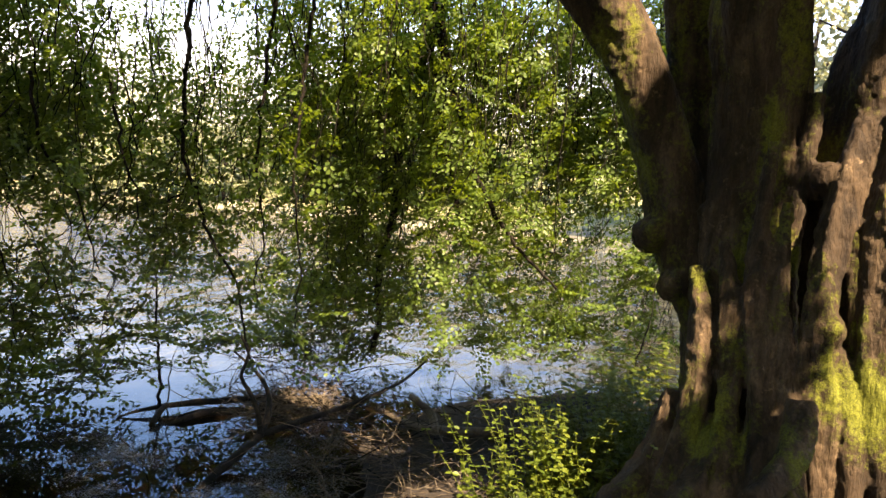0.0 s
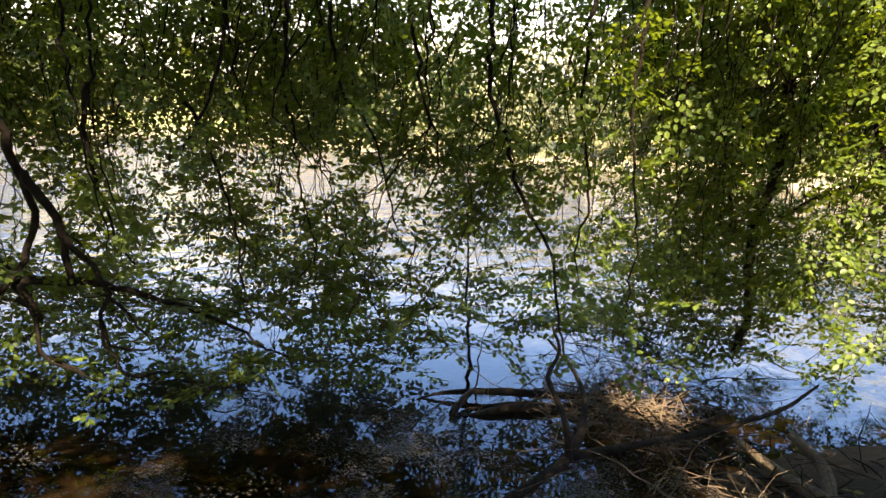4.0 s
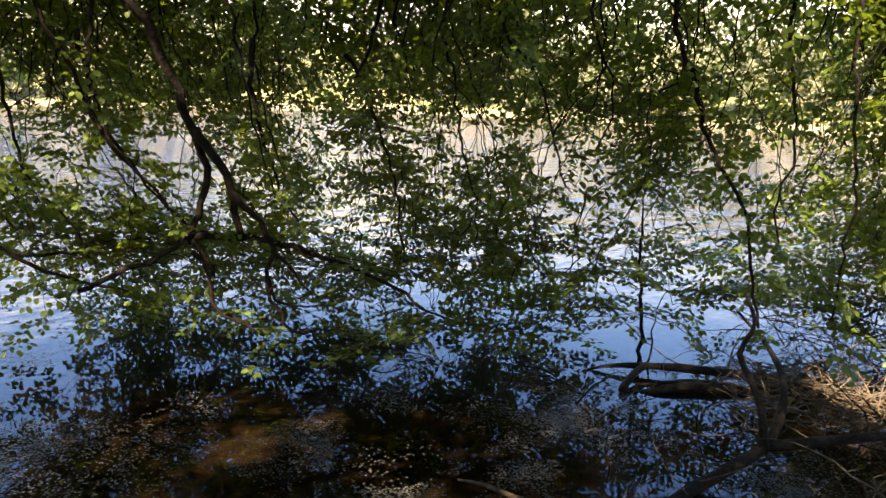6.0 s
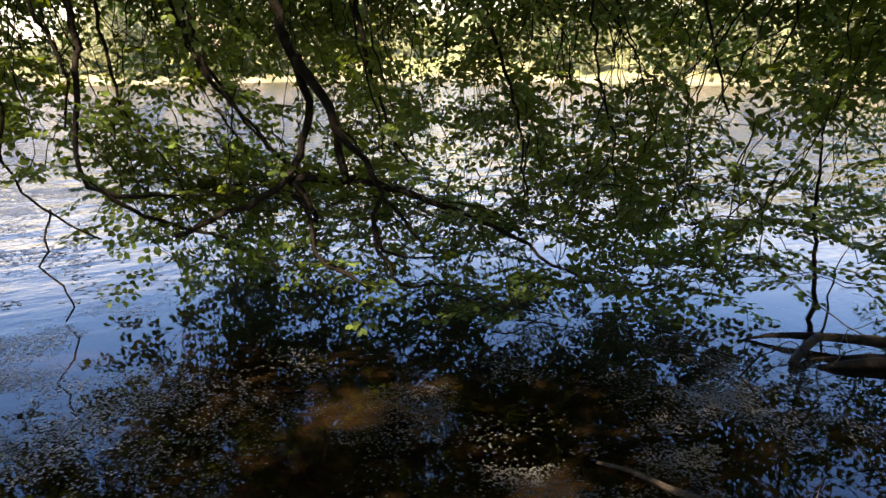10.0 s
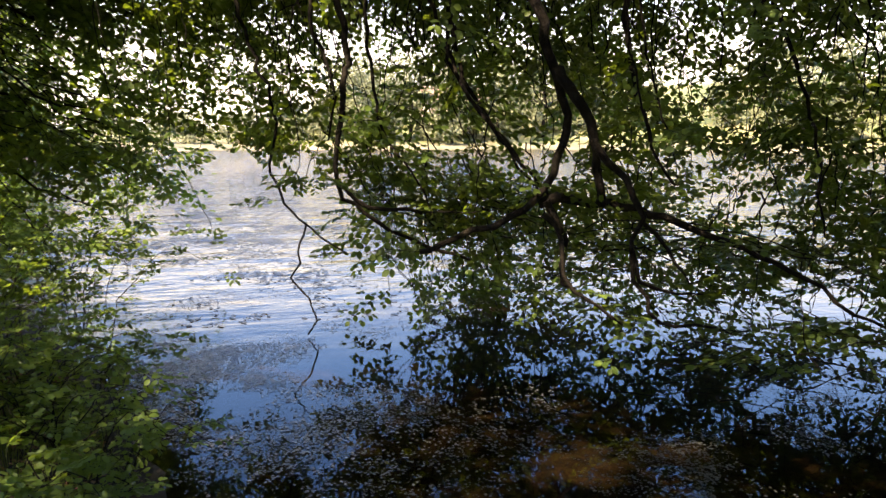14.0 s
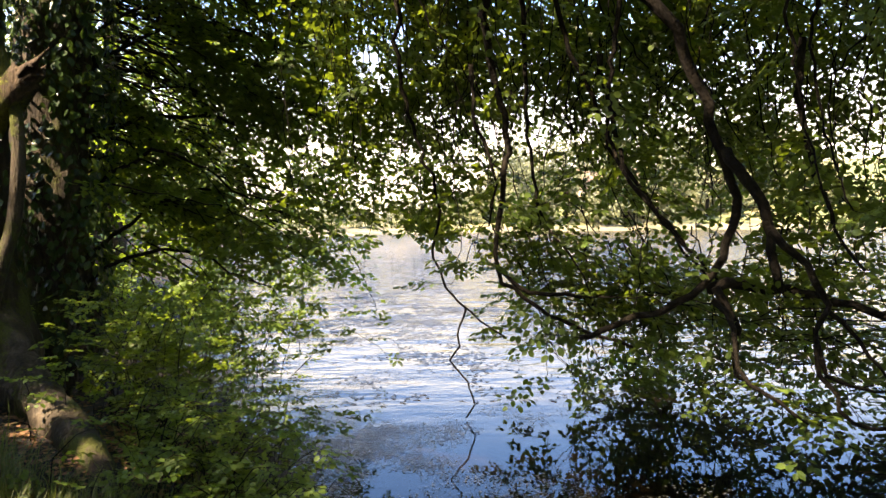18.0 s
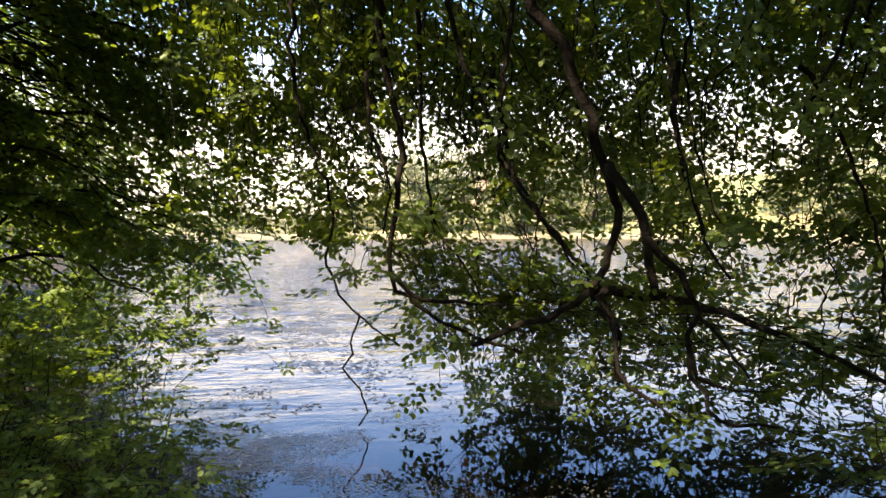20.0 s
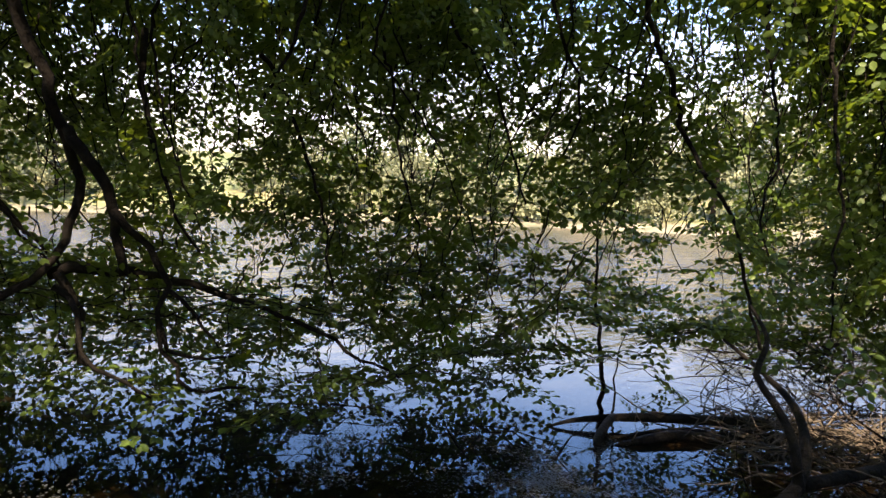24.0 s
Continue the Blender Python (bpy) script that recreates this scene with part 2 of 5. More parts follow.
def water_material():
    m, n, l = material("lake_water")
    calm = noise_tex(n, l, 1.6, 3, 0.5)
    pos = n.new("ShaderNodeNewGeometry").outputs["Position"]
    ripple = noise_tex(n, l, 1.6, 4, 0.6, (1.0, 0.45, 1))
    off = n.new("ShaderNodeVectorMath")                # the bay under the trees is calm, open water is ruffled
    off.operation = "DISTANCE"
    off.inputs[1].default_value = (-3.0, 6.0, 0.0)
    l.new(pos, off.inputs[0])
    far = n.new("ShaderNodeMapRange")
    far.inputs[1].default_value, far.inputs[2].default_value = 4, 18
    far.inputs[3].default_value, far.inputs[4].default_value = 0.008, 0.8
    l.new(off.outputs["Value"], far.inputs[0])
    b1 = n.new("ShaderNodeBump")
    b1.inputs["Distance"].default_value = 0.25
    l.new(far.outputs[0], b1.inputs["Strength"])
    l.new(ripple, b1.inputs["Height"])
    b2 = n.new("ShaderNodeBump")
    b2.inputs["Strength"].default_value, b2.inputs["Distance"].default_value = 0.02, 0.1
    l.new(calm, b2.inputs["Height"])
    l.new(b1.outputs[0], b2.inputs["Normal"])
    fr = n.new("ShaderNodeFresnel")
    fr.inputs[0].default_value = 1.45
    l.new(b2.outputs[0], fr.inputs["Normal"])
    gl = n.new("ShaderNodeBsdfGlossy")
    gl.inputs["Roughness"].default_value = 0.02
    l.new(b2.outputs[0], gl.inputs["Normal"])
    tr = n.new("ShaderNodeBsdfTransparent")
    tr.inputs[0].default_value = (0.40, 0.35, 0.27, 1)
    mx = n.new("ShaderNodeMixShader")
    l.new(fr.outputs[0], mx.inputs[0])
    l.new(tr.outputs[0], mx.inputs[1])
    l.new(gl.outputs[0], mx.inputs[2])
    out = n.new("ShaderNodeOutputMaterial")
    l.new(mx.outputs[0], out.inputs[0])
    return m


SOIL, WATER = ground_material(), water_material()

# ---- helpers for meshes ----


def link_mesh(name, verts, faces, mat, parent=None, label="", smooth=True):
    me = bpy.data.meshes.new(name)
    if isinstance(faces, np.ndarray):
        v, f = np.asarray(verts, np.float32), np.asarray(faces, np.int32)
        me.vertices.add(len(v))
        me.vertices.foreach_set("co", v.ravel())
        me.loops.add(f.size)
        me.loops.foreach_set("vertex_index", f.ravel())
        me.polygons.add(len(f))
        me.polygons.foreach_set("loop_start", np.arange(len(f), dtype=np.int32) * f.shape[1])
        me.update(calc_edges=True)
    else:
        me.from_pydata(verts if isinstance(verts, list) else verts.tolist(), [], faces)
    if smooth:
        me.shade_smooth()
    me.materials.append(mat)
    ob = new(name, me)
    if parent:
        ob.parent = parent
    if label:
        ob["label"] = label
    return ob


def thing(name, at, label, category, group="", kind=""):
    e = tagged(new(name), label, category, group, kind)
    e.location = at
    e.empty_display_size = 0.1
    return e


class Tubes:
    """Collects tapering round sticks into one mesh."""

    def __init__(self):
        self.v, self.f = [], []

    def add(self, pts, radii, sides=6, knobbly=0.0, flute=0.0, rng=random):
        n0, n = len(self.v), len(pts)
        up = Vector((0.3, 0.2, 0.93))
        ph = rng.uniform(0, 6.3)
        side = None
        for i, p in enumerate(pts):
            d = (Vector(pts[min(i + 1, n - 1)]) - Vector(pts[max(i - 1, 0)])).normalized()
            if side is None:
                side = d.cross(up)
                if side.length < 0.05:
                    side = d.cross(Vector((1, 0, 0)))
            side = (side - d * side.dot(d)).normalized()
            b = d.cross(side)
            r = radii[i]
            for k in range(sides):
                a = 2 * math.pi * k / sides
                rr = r * (1 + flute * math.sin(4 * a + ph + 0.4 * i) + 0.5 * flute * math.sin(7 * a - 2 * ph))
                if knobbly:
                    rr *= 1 + knobbly * rng.uniform(-1, 1)
                self.v.append(tuple(Vector(p) + side * (rr * math.cos(a)) + b * (rr * math.sin(a))))
        for i in range(n - 1):
            for k in range(sides):
                a, b2 = n0 + i * sides + k, n0 + i * sides + (k + 1) % sides
                self.f.append((a, b2, b2 + sides, a + sides))
        self.f.append(tuple(n0 + k for k in reversed(range(sides))))
        self.f.append(tuple(n0 + (n - 1) * sides + k for k in range(sides)))

    def link(self, name, mat, parent=None, label=""):
        return link_mesh(name, self.v, self.f, mat, parent, label)


def spline(pts, step):
    """Points along a smooth curve through pts, about step apart."""
    p = [Vector(q) for q in pts]
    p = [p[0] * 2 - p[1]] + p + [p[-1] * 2 - p[-2]]
    out = []
    for i in range(1, len(p) - 2):
        a, b, c, d = p[i - 1:i + 3]
        k = max(2, int((c - b).length / step))
        for j in range(k):
            t = j / k
            out.append(0.5 * ((2 * b) + (c - a) * t + (2 * a - 5 * b + 4 * c - d) * t * t + (3 * b - a - 3 * c + d) * t ** 3))
    out.append(p[-2])
    return out


FULL_LEAF = (np.array([(0, 0, 0), (.24, .28, .03), (.6, .32, .04), (1, 0, -.05), (.6, -.32, .04), (.24, -.28, .03), (.25, 0, -.03), (.62, 0, -.04)]),
             [(0, 6, 1), (6, 7, 2, 1), (7, 3, 2), (0, 5, 6), (5, 4, 7, 6), (4, 3, 7)])
WIDE_LEAF = (np.array([(0, 0, 0), (.26, .3, .05), (.68, .32, .05), (1, 0, -.06), (.68, -.32, .05), (.26, -.3, .05)]), [(0, 3, 2, 1), (0, 5, 4, 3)])
SLIM_LEAF = (np.array([(0, 0, 0), (.45, .36, .05), (1, 0, -.06), (.45, -.36, .05)]), [(0, 2, 1), (0, 3, 2)])
BLADE = (np.array([(0, .009, 0), (0, -.009, 0), (.5, -.008, .12), (.5, .008, .12), (1, 0, -.06)]), [(0, 1, 2, 3), (3, 2, 4)])


class Leaves:
    """Collects leaves (foot, direction, face, length) into one mesh."""

    def open_gaps(self, gaps, more=0.0):
        """Leave out what would stand in the sun's way to the given spots (place, radius): the holes in the crown."""
        p = np.array(self.p)
        keep = np.ones(len(p), bool)
        d = np.array(TO_SUN)
        for spot, radius in gaps:
            v = p - np.array(spot)
            along = v @ d
            keep &= (along < 0) | (np.linalg.norm(v - along[:, None] * d, axis=1) > radius + more)
        self.p, self.d, self.n, self.s = (np.array(a)[keep] for a in (self.p, self.d, self.n, self.s))

    def __init__(self):
        self.p, self.d, self.n, self.s = [], [], [], []

    def add(self, p, d, n, s):
        self.p.append(tuple(p)), self.d.append(tuple(d)), self.n.append(tuple(n)), self.s.append(s)

    def link_single(self, name, mat, parent, most):
        """The first leaves as objects of their own; the rest stays for link()."""
        for p, d, n, s in zip(self.p[:most], self.d[:most], self.n[:most], self.s[:most]):
            d = Vector(d).normalized()
            w = Vector(n).cross(d).normalized()
            u = d.cross(w)
            ob = new(name, leaf_blade(mat))
            ob.matrix_basis = Matrix.Translation(p) @ Matrix((d * s, w * s, u * s)).transposed().to_4x4()
            ob.parent = parent
        self.p, self.d, self.n, self.s = self.p[most:], self.d[most:], self.n[most:], self.s[most:]

    def link(self, name, mat, parent=None, label="", shape=FULL_LEAF):
        p, d, n, s = (np.array(a, dtype=float) for a in (self.p, self.d, self.n, self.s))
        p, d, n = p.reshape(-1, 3), d.reshape(-1, 3), n.reshape(-1, 3)
        d /= np.linalg.norm(d, axis=1, keepdims=True) + 1e-9
        w = np.cross(n, d)
        w /= np.linalg.norm(w, axis=1, keepdims=True) + 1e-9
        u = np.cross(d, w)
        base, faces = shape
        k = len(base)
        v = (p[:, None] + s[:, None, None] * (base[None, :, 0, None] * d[:, None] + base[None, :, 1, None] * w[:, None] + base[None, :, 2, None] * u[:, None]))
        if len({len(q) for q in faces}) == 1:
            f = (np.arange(len(p))[:, None, None] * k + np.array(faces)[None]).reshape(-1, len(faces[0]))
        else:
            f = [tuple(i * k + a for a in q) for i in range(len(p)) for q in faces]
        return link_mesh(name, v.reshape(-1, 3), f, mat, parent, label, smooth=False)


def leaf_blade(mat):
    """One leaf of unit length, shared by all leaves that are objects of their own."""
    if "leaf_blade" not in bpy.data.meshes:
        me = bpy.data.meshes.new("leaf_blade")
        me.from_pydata(FULL_LEAF[0].tolist(), [], FULL_LEAF[1])
        me.materials.append(mat)
    return bpy.data.meshes["leaf_blade"]


def jitter(a, rng):
    return Vector((rng.gauss(0, a), rng.gauss(0, a), rng.gauss(0, a)))


LEAF_LENGTH = 0.06


def grow_spray(length, r):
    """One flat beech spray along +x: a stem, side twigs left and right in one plane, a leaf at every joint on alternate sides."""
    v, f, leaves = [], [], []

    def shoot(p, d, reach, thick, segs, gap):
        pts, bend = [p], r.gauss(0, 0.05)
        for i in range(segs):
            d = (d + Vector((0, bend, -0.42 * reach / segs * 2 - 0.02)) + jitter(0.05, r)).normalized()
            pts.append(pts[-1] + d * (reach / segs))
        n0 = len(v)
        for i, q in enumerate(pts):
            rad = thick * (1 - 0.75 * i / segs)
            for k in range(3):
                v.append((q.x, q.y + rad * math.cos(2.094 * k), q.z + rad * math.sin(2.094 * k)))
        for i in range(segs):
            for k in range(3):
                m, e = n0 + 3 * i + k, n0 + 3 * i + (k + 1) % 3
                f.append((m, e, e + 3, m + 3))
        side = r.choice((-1, 1))
        count = max(2, int(reach / gap))
        for i in range(count):
            t = (i + 0.6) / count * segs
            j = min(int(t), segs - 1)
            q = pts[j].lerp(pts[j + 1], t - j)
            along = (pts[j + 1] - pts[j]).normalized()
            out = Vector((-along.y, along.x, 0)) * side
            tilt = Vector((0, 0, 1)) + jitter(0.32, r)
            leaves.append((q, along * 0.6 + out + Vector((0, 0, -0.28)) + jitter(0.16, r), tilt, LEAF_LENGTH * r.uniform(0.7, 1.15)))
            side = -side
        leaves.append((pts[-1], d, Vector((0, 0, 1)) + jitter(0.25, r), LEAF_LENGTH * r.uniform(0.8, 1.1)))
        return pts

    main = shoot(Vector((0, 0, 0)), Vector((1, 0, 0.12)), length, 0.0026, 4, 0.042)
    side = 1
    count = max(3, int(length / 0.075))
    for i in range(count):
        t = (i + 0.7) / (count + 0.6)
        j = min(int(t * 4), 3)
        q = main[j].lerp(main[j + 1], t * 4 - j)
        a = side * r.uniform(0.6, 0.95)
        shoot(q, Vector((math.cos(a), math.sin(a), 0.05)), length * 0.5 * (1.05 - 0.75 * t) * r.uniform(0.6, 1.2), 0.0016, 1, 0.036)
        side = -side
    p, d, n = (np.array([tuple(x[k]) for x in leaves]) for k in range(3))
    return np.array(v), np.array(f), p, d, n, np.array([x[3] for x in leaves])


SPRAYS = [grow_spray(0.22 + 0.36 * (k / 17), random.Random(300 + k)) for k in range(18)]


class Foliage:
    """Collects sprays, each with a foot, a heading and a roll, into stems and leaves."""

    def __init__(self):
        self.at = []

    def add(self, foot, heading, length, r, size=1.0, roll=0.38):
        d = Vector(heading).normalized()
        up = Vector((0, 0, 1)) if abs(d.z) < 0.93 else Vector((r.gauss(0, 1), r.gauss(0, 1), 0.3))
        w = up.cross(d).normalized()
        u = d.cross(w)
        a = r.gauss(0, roll)
        w, u = w * math.cos(a) + u * math.sin(a), u * math.cos(a) - w * math.sin(a)
        k = max(0, min(17, round((length - 0.22) / 0.36 * 17 + r.uniform(-1.5, 1.5))))
        self.at.append((k, np.array((d, w, u)), np.array(foot), size * r.uniform(0.88, 1.12)))

    def gather(self, stems=True):
        """Stem corners and faces, and the leaves."""
        verts, faces, n0, lv = [], [], 0, Leaves()
        got = [[], [], [], []]
        for k, m, foot, size in self.at:
            v, f, p, d, n, s = SPRAYS[k]
            if stems:
                verts.append(v @ m * size + foot)
                faces.append(f + n0)
                n0 += len(v)
            for box, a in zip(got, (p @ m * size + foot, d @ m, n @ m, s * size)):
                box.append(a)
        if self.at:
            lv.p, lv.d, lv.n, lv.s = (np.concatenate(a) for a in got)
        return verts, faces, lv


SPECK = random.Random(77)
BED = [((x + SPECK.gauss(0, 0.16), y + SPECK.gauss(0, 0.16), -0.35), SPECK.uniform(0.03, 0.075)) for x, y in ((-6.1, 6.0), (-6.65, 5.4), (-4.4, 6.58)) for k in range(7)]       # flecks of sun on the lake bed


def hanging_branch(parent, pts, r0, rng, twig=0.42, every=0.26, bare=0.12, r1=0.003, name="hanging_branch", mat=None, thin=-0.12, shape=WIDE_LEAF, single=False, shafts=None, hang=0.55, light=(-0.6, 0.55), size=1.0, leaf=None):
    """A drooping branch along pts, with flat leafy sprays on alternate sides."""
    line = spline(pts, 0.09)
    n = len(line)
    line = [q + jitter(0.012, rng) for q in line]
    t, fo = Tubes(), Foliage()
    t.add(line, [r0 + (r1 - r0) * (i / (n - 1)) ** 0.8 for i in range(n)], 6 if r0 > 0.012 else 4, 0.06, 0, rng)
    walked, due = 0.0, 0.0
    total = sum((line[i + 1] - line[i]).length for i in range(n - 1))
    turn = rng.uniform(0, 6.283)
    for i in range(n - 1):
        walked += (line[i + 1] - line[i]).length
        if walked < bare * total or walked < due:
            continue
        due = walked + every * rng.uniform(0.5, 1.5)
        turn += 2.6 + rng.gauss(0, 0.5)
        if noise.noise(line[i] * 1.1) + 0.6 * noise.noise(line[i] * 2.7) < thin:
            continue
        along = (line[i + 1] - line[i]).normalized()
        out = Vector((math.cos(turn) + light[0], math.sin(turn) + light[1], 0.1))      # sprays reach for the light over the lake
        fo.add(line[i], out + along * hang, twig * rng.uniform(0.55, 1.3), rng, size)
    fo.add(line[-1], line[-1] - line[-2] + Vector((rng.gauss(0, 0.4), rng.gauss(0, 0.4), 0)), twig, rng, size)
    fine = shape is not SLIM_LEAF
    verts, faces, lv = fo.gather(fine)
    if fine:
        n0 = len(t.v)
        t.v.extend(map(tuple, np.concatenate(verts).tolist()))
        for f in faces:
            t.f.extend(map(tuple, (f + n0).tolist()))
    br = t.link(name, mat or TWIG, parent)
    lv.open_gaps(shafts or BED)
    if single:
        lv.link_single("leaf", leaf or LEAF, br, 260)
    lv.link("leaves", leaf or LEAF, br, "", shape)["kind"] = "stuff"
    return br


def inside(poly, x, y):
    ok = np.zeros(x.shape, bool)
    for (x0, y0), (x1, y1) in zip(poly, poly[1:] + poly[:1]):
        hit = ((y0 > y) != (y1 > y)) & (x < (x1 - x0) * (y - y0) / (y1 - y0 + 1e-12) + x0)
        ok ^= hit
    return ok


def to_line(poly, x, y):
    best = np.full(x.shape, 1e9)
    for (x0, y0), (x1, y1) in zip(poly, poly[1:] + poly[:1]):
        dx, dy = x1 - x0, y1 - y0
        t = np.clip(((x - x0) * dx + (y - y0) * dy) / (dx * dx + dy * dy), 0, 1)
        best = np.minimum(best, np.hypot(x - x0 - t * dx, y - y0 - t * dy))
    return best


# ---- ground and lake ----
LAKE = [(2.2, 11.5), (6, 15), (10, 24), (8, 40), (-4, 54), (-30, 66), (-70, 62), (-94, 46), (-97, 20), (-93, 0), (-80, -10), (-50, -9),
        (-30, -5), (-16.5, 0), (-11.5, .8), (-8.5, 2.2), (-6.7, 3.1), (-5.6, 3.5), (-3.6, 4.2), (-2.5, 4.9), (-1.7, 6.3), (-1.4, 7.4), (-1.8, 8.8),
        (-1.1, 10.2), (-.2, 11), (.8, 11.3)]




def rounded(poly, step):
    """The closed outline drawn as a smooth, slightly ragged curve."""
    out, n = [], len(poly)
    for i in range(n):
        a, b, c, d = (np.array(poly[(i + k) % n], float) for k in (-1, 0, 1, 2))
        m = max(2, min(14, int(np.hypot(*(c - b)) / step)))
        for j in range(m):
            t = j / m
            q = 0.5 * (2 * b + (c - a) * t + (2 * a - 5 * b + 4 * c - d) * t * t + (3 * b - a - 3 * c + d) * t ** 3)
            w = 0.07 if abs(q[0]) < 16 and q[1] < 14 else 0.8
            k = noise.noise_vector((q[0] * 1.3 / (0.4 + w), q[1] * 1.3 / (0.4 + w), 0))
            out.append((q[0] + w * k[0] * 1.6, q[1] + w * k[1] * 1.6))
    return out


LAKE = rounded(LAKE, 0.5)


def ground_height(x, y):
    """Height of bank and lake bed: a slope up from the waterline to a shelf, the far side rising as a hill."""
    x, y = np.asarray(x, float), np.asarray(y, float)
    d = to_line(LAKE, x, y)
    wet = inside(LAKE, x, y)
    bank = 1.12 * (1 - np.exp(-(d / 2.3) ** 1.5)) + 0.01 * np.minimum(d, 60)
    away = np.clip((np.hypot(x, y) - 30) / 20, 0, 1)
    hill = away * np.clip(0.2 * (d - 6), 0, 13) * np.clip((y + 5) / 40, 0.15, 1)
    bank = bank * (1 - 0.5 * away) + hill
    rough = 0.03 * np.sin(9.1 * x + 3 * np.sin(4.3 * y)) * np.sin(8.3 * y + 2 * np.sin(5.1 * x)) + 0.04 * np.sin(1.7 * x + 0.6 * y) * np.sin(1.3 * y - 0.4 * x) + 0.02 * np.sin(5.1 * x + 2) * np.sin(4.3 * y)
    bed = -1.3 * (1 - np.exp(-d / 3.2))
    return np.where(wet, bed, bank) + rough * np.minimum(1, d / 0.6)


TABLES = []
for x0, x1, y0, y1, pitch in ((-16, 8, -5, 15, 0.1), (-150, 40, -40, 110, 1.0)):
    TABLES.append((x0, y0, pitch, ground_height(*np.meshgrid(np.arange(x0, x1, pitch), np.arange(y0, y1, pitch))).tolist()))


def gz(x, y):
    """Ground height at a spot, from a fine table near the path and a coarse one far off."""
    for x0, y0, pitch, h in TABLES:
        u, v = (x - x0) / pitch, (y - y0) / pitch
        i, j = math.floor(u), math.floor(v)
        if 0 <= i < len(h[0]) - 1 and 0 <= j < len(h) - 1:
            u, v = u - i, v - j
            return (h[j][i] * (1 - u) + h[j][i + 1] * u) * (1 - v) + (h[j + 1][i] * (1 - u) + h[j + 1][i + 1] * u) * v
    return float(ground_height(np.array([x]), np.array([y]))[0])


def graded(lo, hi, near_lo, near_hi, fine):
    a = list(np.arange(near_lo, near_hi + 1e-6, fine))
    s, left = fine, near_lo
    while left > lo:
        s *= 1.13
        left -= s
        a.insert(0, left)
    s, right = fine, near_hi
    while right < hi:
        s *= 1.13
        right += s
        a.append(right)
    return np.array(a)


gx, gy = np.meshgrid(graded(-1500, 1500, -15, 5, 0.14), graded(-1500, 1500, -3, 13, 0.14))
gv = np.stack([gx, gy, ground_height(gx, gy)], -1).reshape(-1, 3)
rows_n, cols_n = gx.shape
idx = np.arange(rows_n * cols_n).reshape(rows_n, cols_n)
gf = np.stack([idx[:-1, :-1], idx[:-1, 1:], idx[1:, 1:], idx[1:, :-1]], -1).reshape(-1, 4)
tagged(link_mesh("ground", gv, gf, SOIL), "dark humus bank sloping under the shallow lake", "ground", kind="structure")
water = link_mesh("water", [(-130, -40, 0), (40, -40, 0), (40, 90, 0), (-130, 90, 0)], [(0, 1, 2, 3)], WATER)
tagged(water, "calm dark lake water reflecting trees and sky", "water", kind="structure")

# ---- the great beech ----
rng = random.Random(7)
beech = thing("beech_tree", (1.1, 5.9, gz(1.1, 5.9)), "old many-stemmed beech with mossy fluted trunk on the bank", "tree")


def under(parent, ob):
    """Keep a part where it was built when its thing stands elsewhere."""
    ob.parent = parent
    ob.matrix_parent_inverse = Matrix.Translation(parent.location).inverted()
    return ob


def stem(tubes, pts, radii, flute=0.06, sides=22, step=0.1):
    line = spline(pts, step)
    k = [i / (len(line) - 1) * (len(radii) - 1) for i in range(len(line))]
    tubes.add(line, [float(np.interp(a, range(len(radii)), radii)) for a in k], sides, 0.02, flute, rng)


def fused(ob, voxel, relief, size):
    """Grow overlapping stems together into one skin with gentle lumps."""
    r = ob.modifiers.new("grown", "REMESH")
    r.mode, r.voxel_size, r.use_smooth_shade = "VOXEL", voxel, True
    s = ob.modifiers.new("soft", "SMOOTH")
    s.iterations, s.factor = 1, 0.5
    tex = bpy.data.textures.new("lumps", "CLOUDS")
    tex.noise_scale, tex.noise_depth = size, 3
    d = ob.modifiers.new("lumps", "DISPLACE")
    d.texture, d.strength, d.mid_level, d.texture_coords = tex, relief, 0.5, "GLOBAL"
    return ob


base_z = gz(1.1, 5.9) - 0.25
trunk = Tubes()
stem(trunk, [(1.02, 5.85, base_z), (1.01, 5.97, 1.5), (0.93, 6.1, 2.0), (0.74, 6.14, 2.45), (0.54, 6.14, 3.04), (0.4, 6.1, 3.37), (0.24, 6.07, 3.65), (-0.14, 5.98, 4.1), (-0.9, 5.9, 4.8)], [0.34, 0.23, 0.2, 0.2, 0.17, 0.18, 0.19, 0.17, 0.13], 0.08)
stem(trunk, [(1.12, 5.75, base_z), (1.06, 5.92, 1.9), (1.03, 5.98, 2.39), (1.06, 5.97, 2.89), (1.04, 5.93, 3.37), (0.96, 5.86, 3.81), (0.9, 5.8, 5.2)], [0.42, 0.31, 0.28, 0.25, 0.25, 0.27, 0.25], 0.1)
stem(trunk, [(1.2, 6.4, base_z), (1.12, 6.5, 1.5), (1.02, 6.56, 2.53), (0.85, 6.55, 3.28), (0.73, 6.45, 3.97), (0.5, 6.6, 5.2)], [0.26, 0.24, 0.22, 0.2, 0.19, 0.17], 0.04)
stem(trunk, [(1.72, 5.75, base_z), (1.78, 5.95, 1.9), (1.74, 6.0, 2.5), (1.68, 5.97, 2.9), (1.74, 5.9, 3.4), (1.86, 5.8, 3.9), (2.0, 5.7, 5.2)], [0.42, 0.2, 0.2, 0.31, 0.35, 0.36, 0.34], 0.07)
stem(trunk, [(1.5, 6.5, base_z), (1.5, 6.45, 1.6), (1.5, 6.4, 2.4), (1.5, 6.3, 3.1)], [0.4, 0.34, 0.32, 0.25], 0.06)
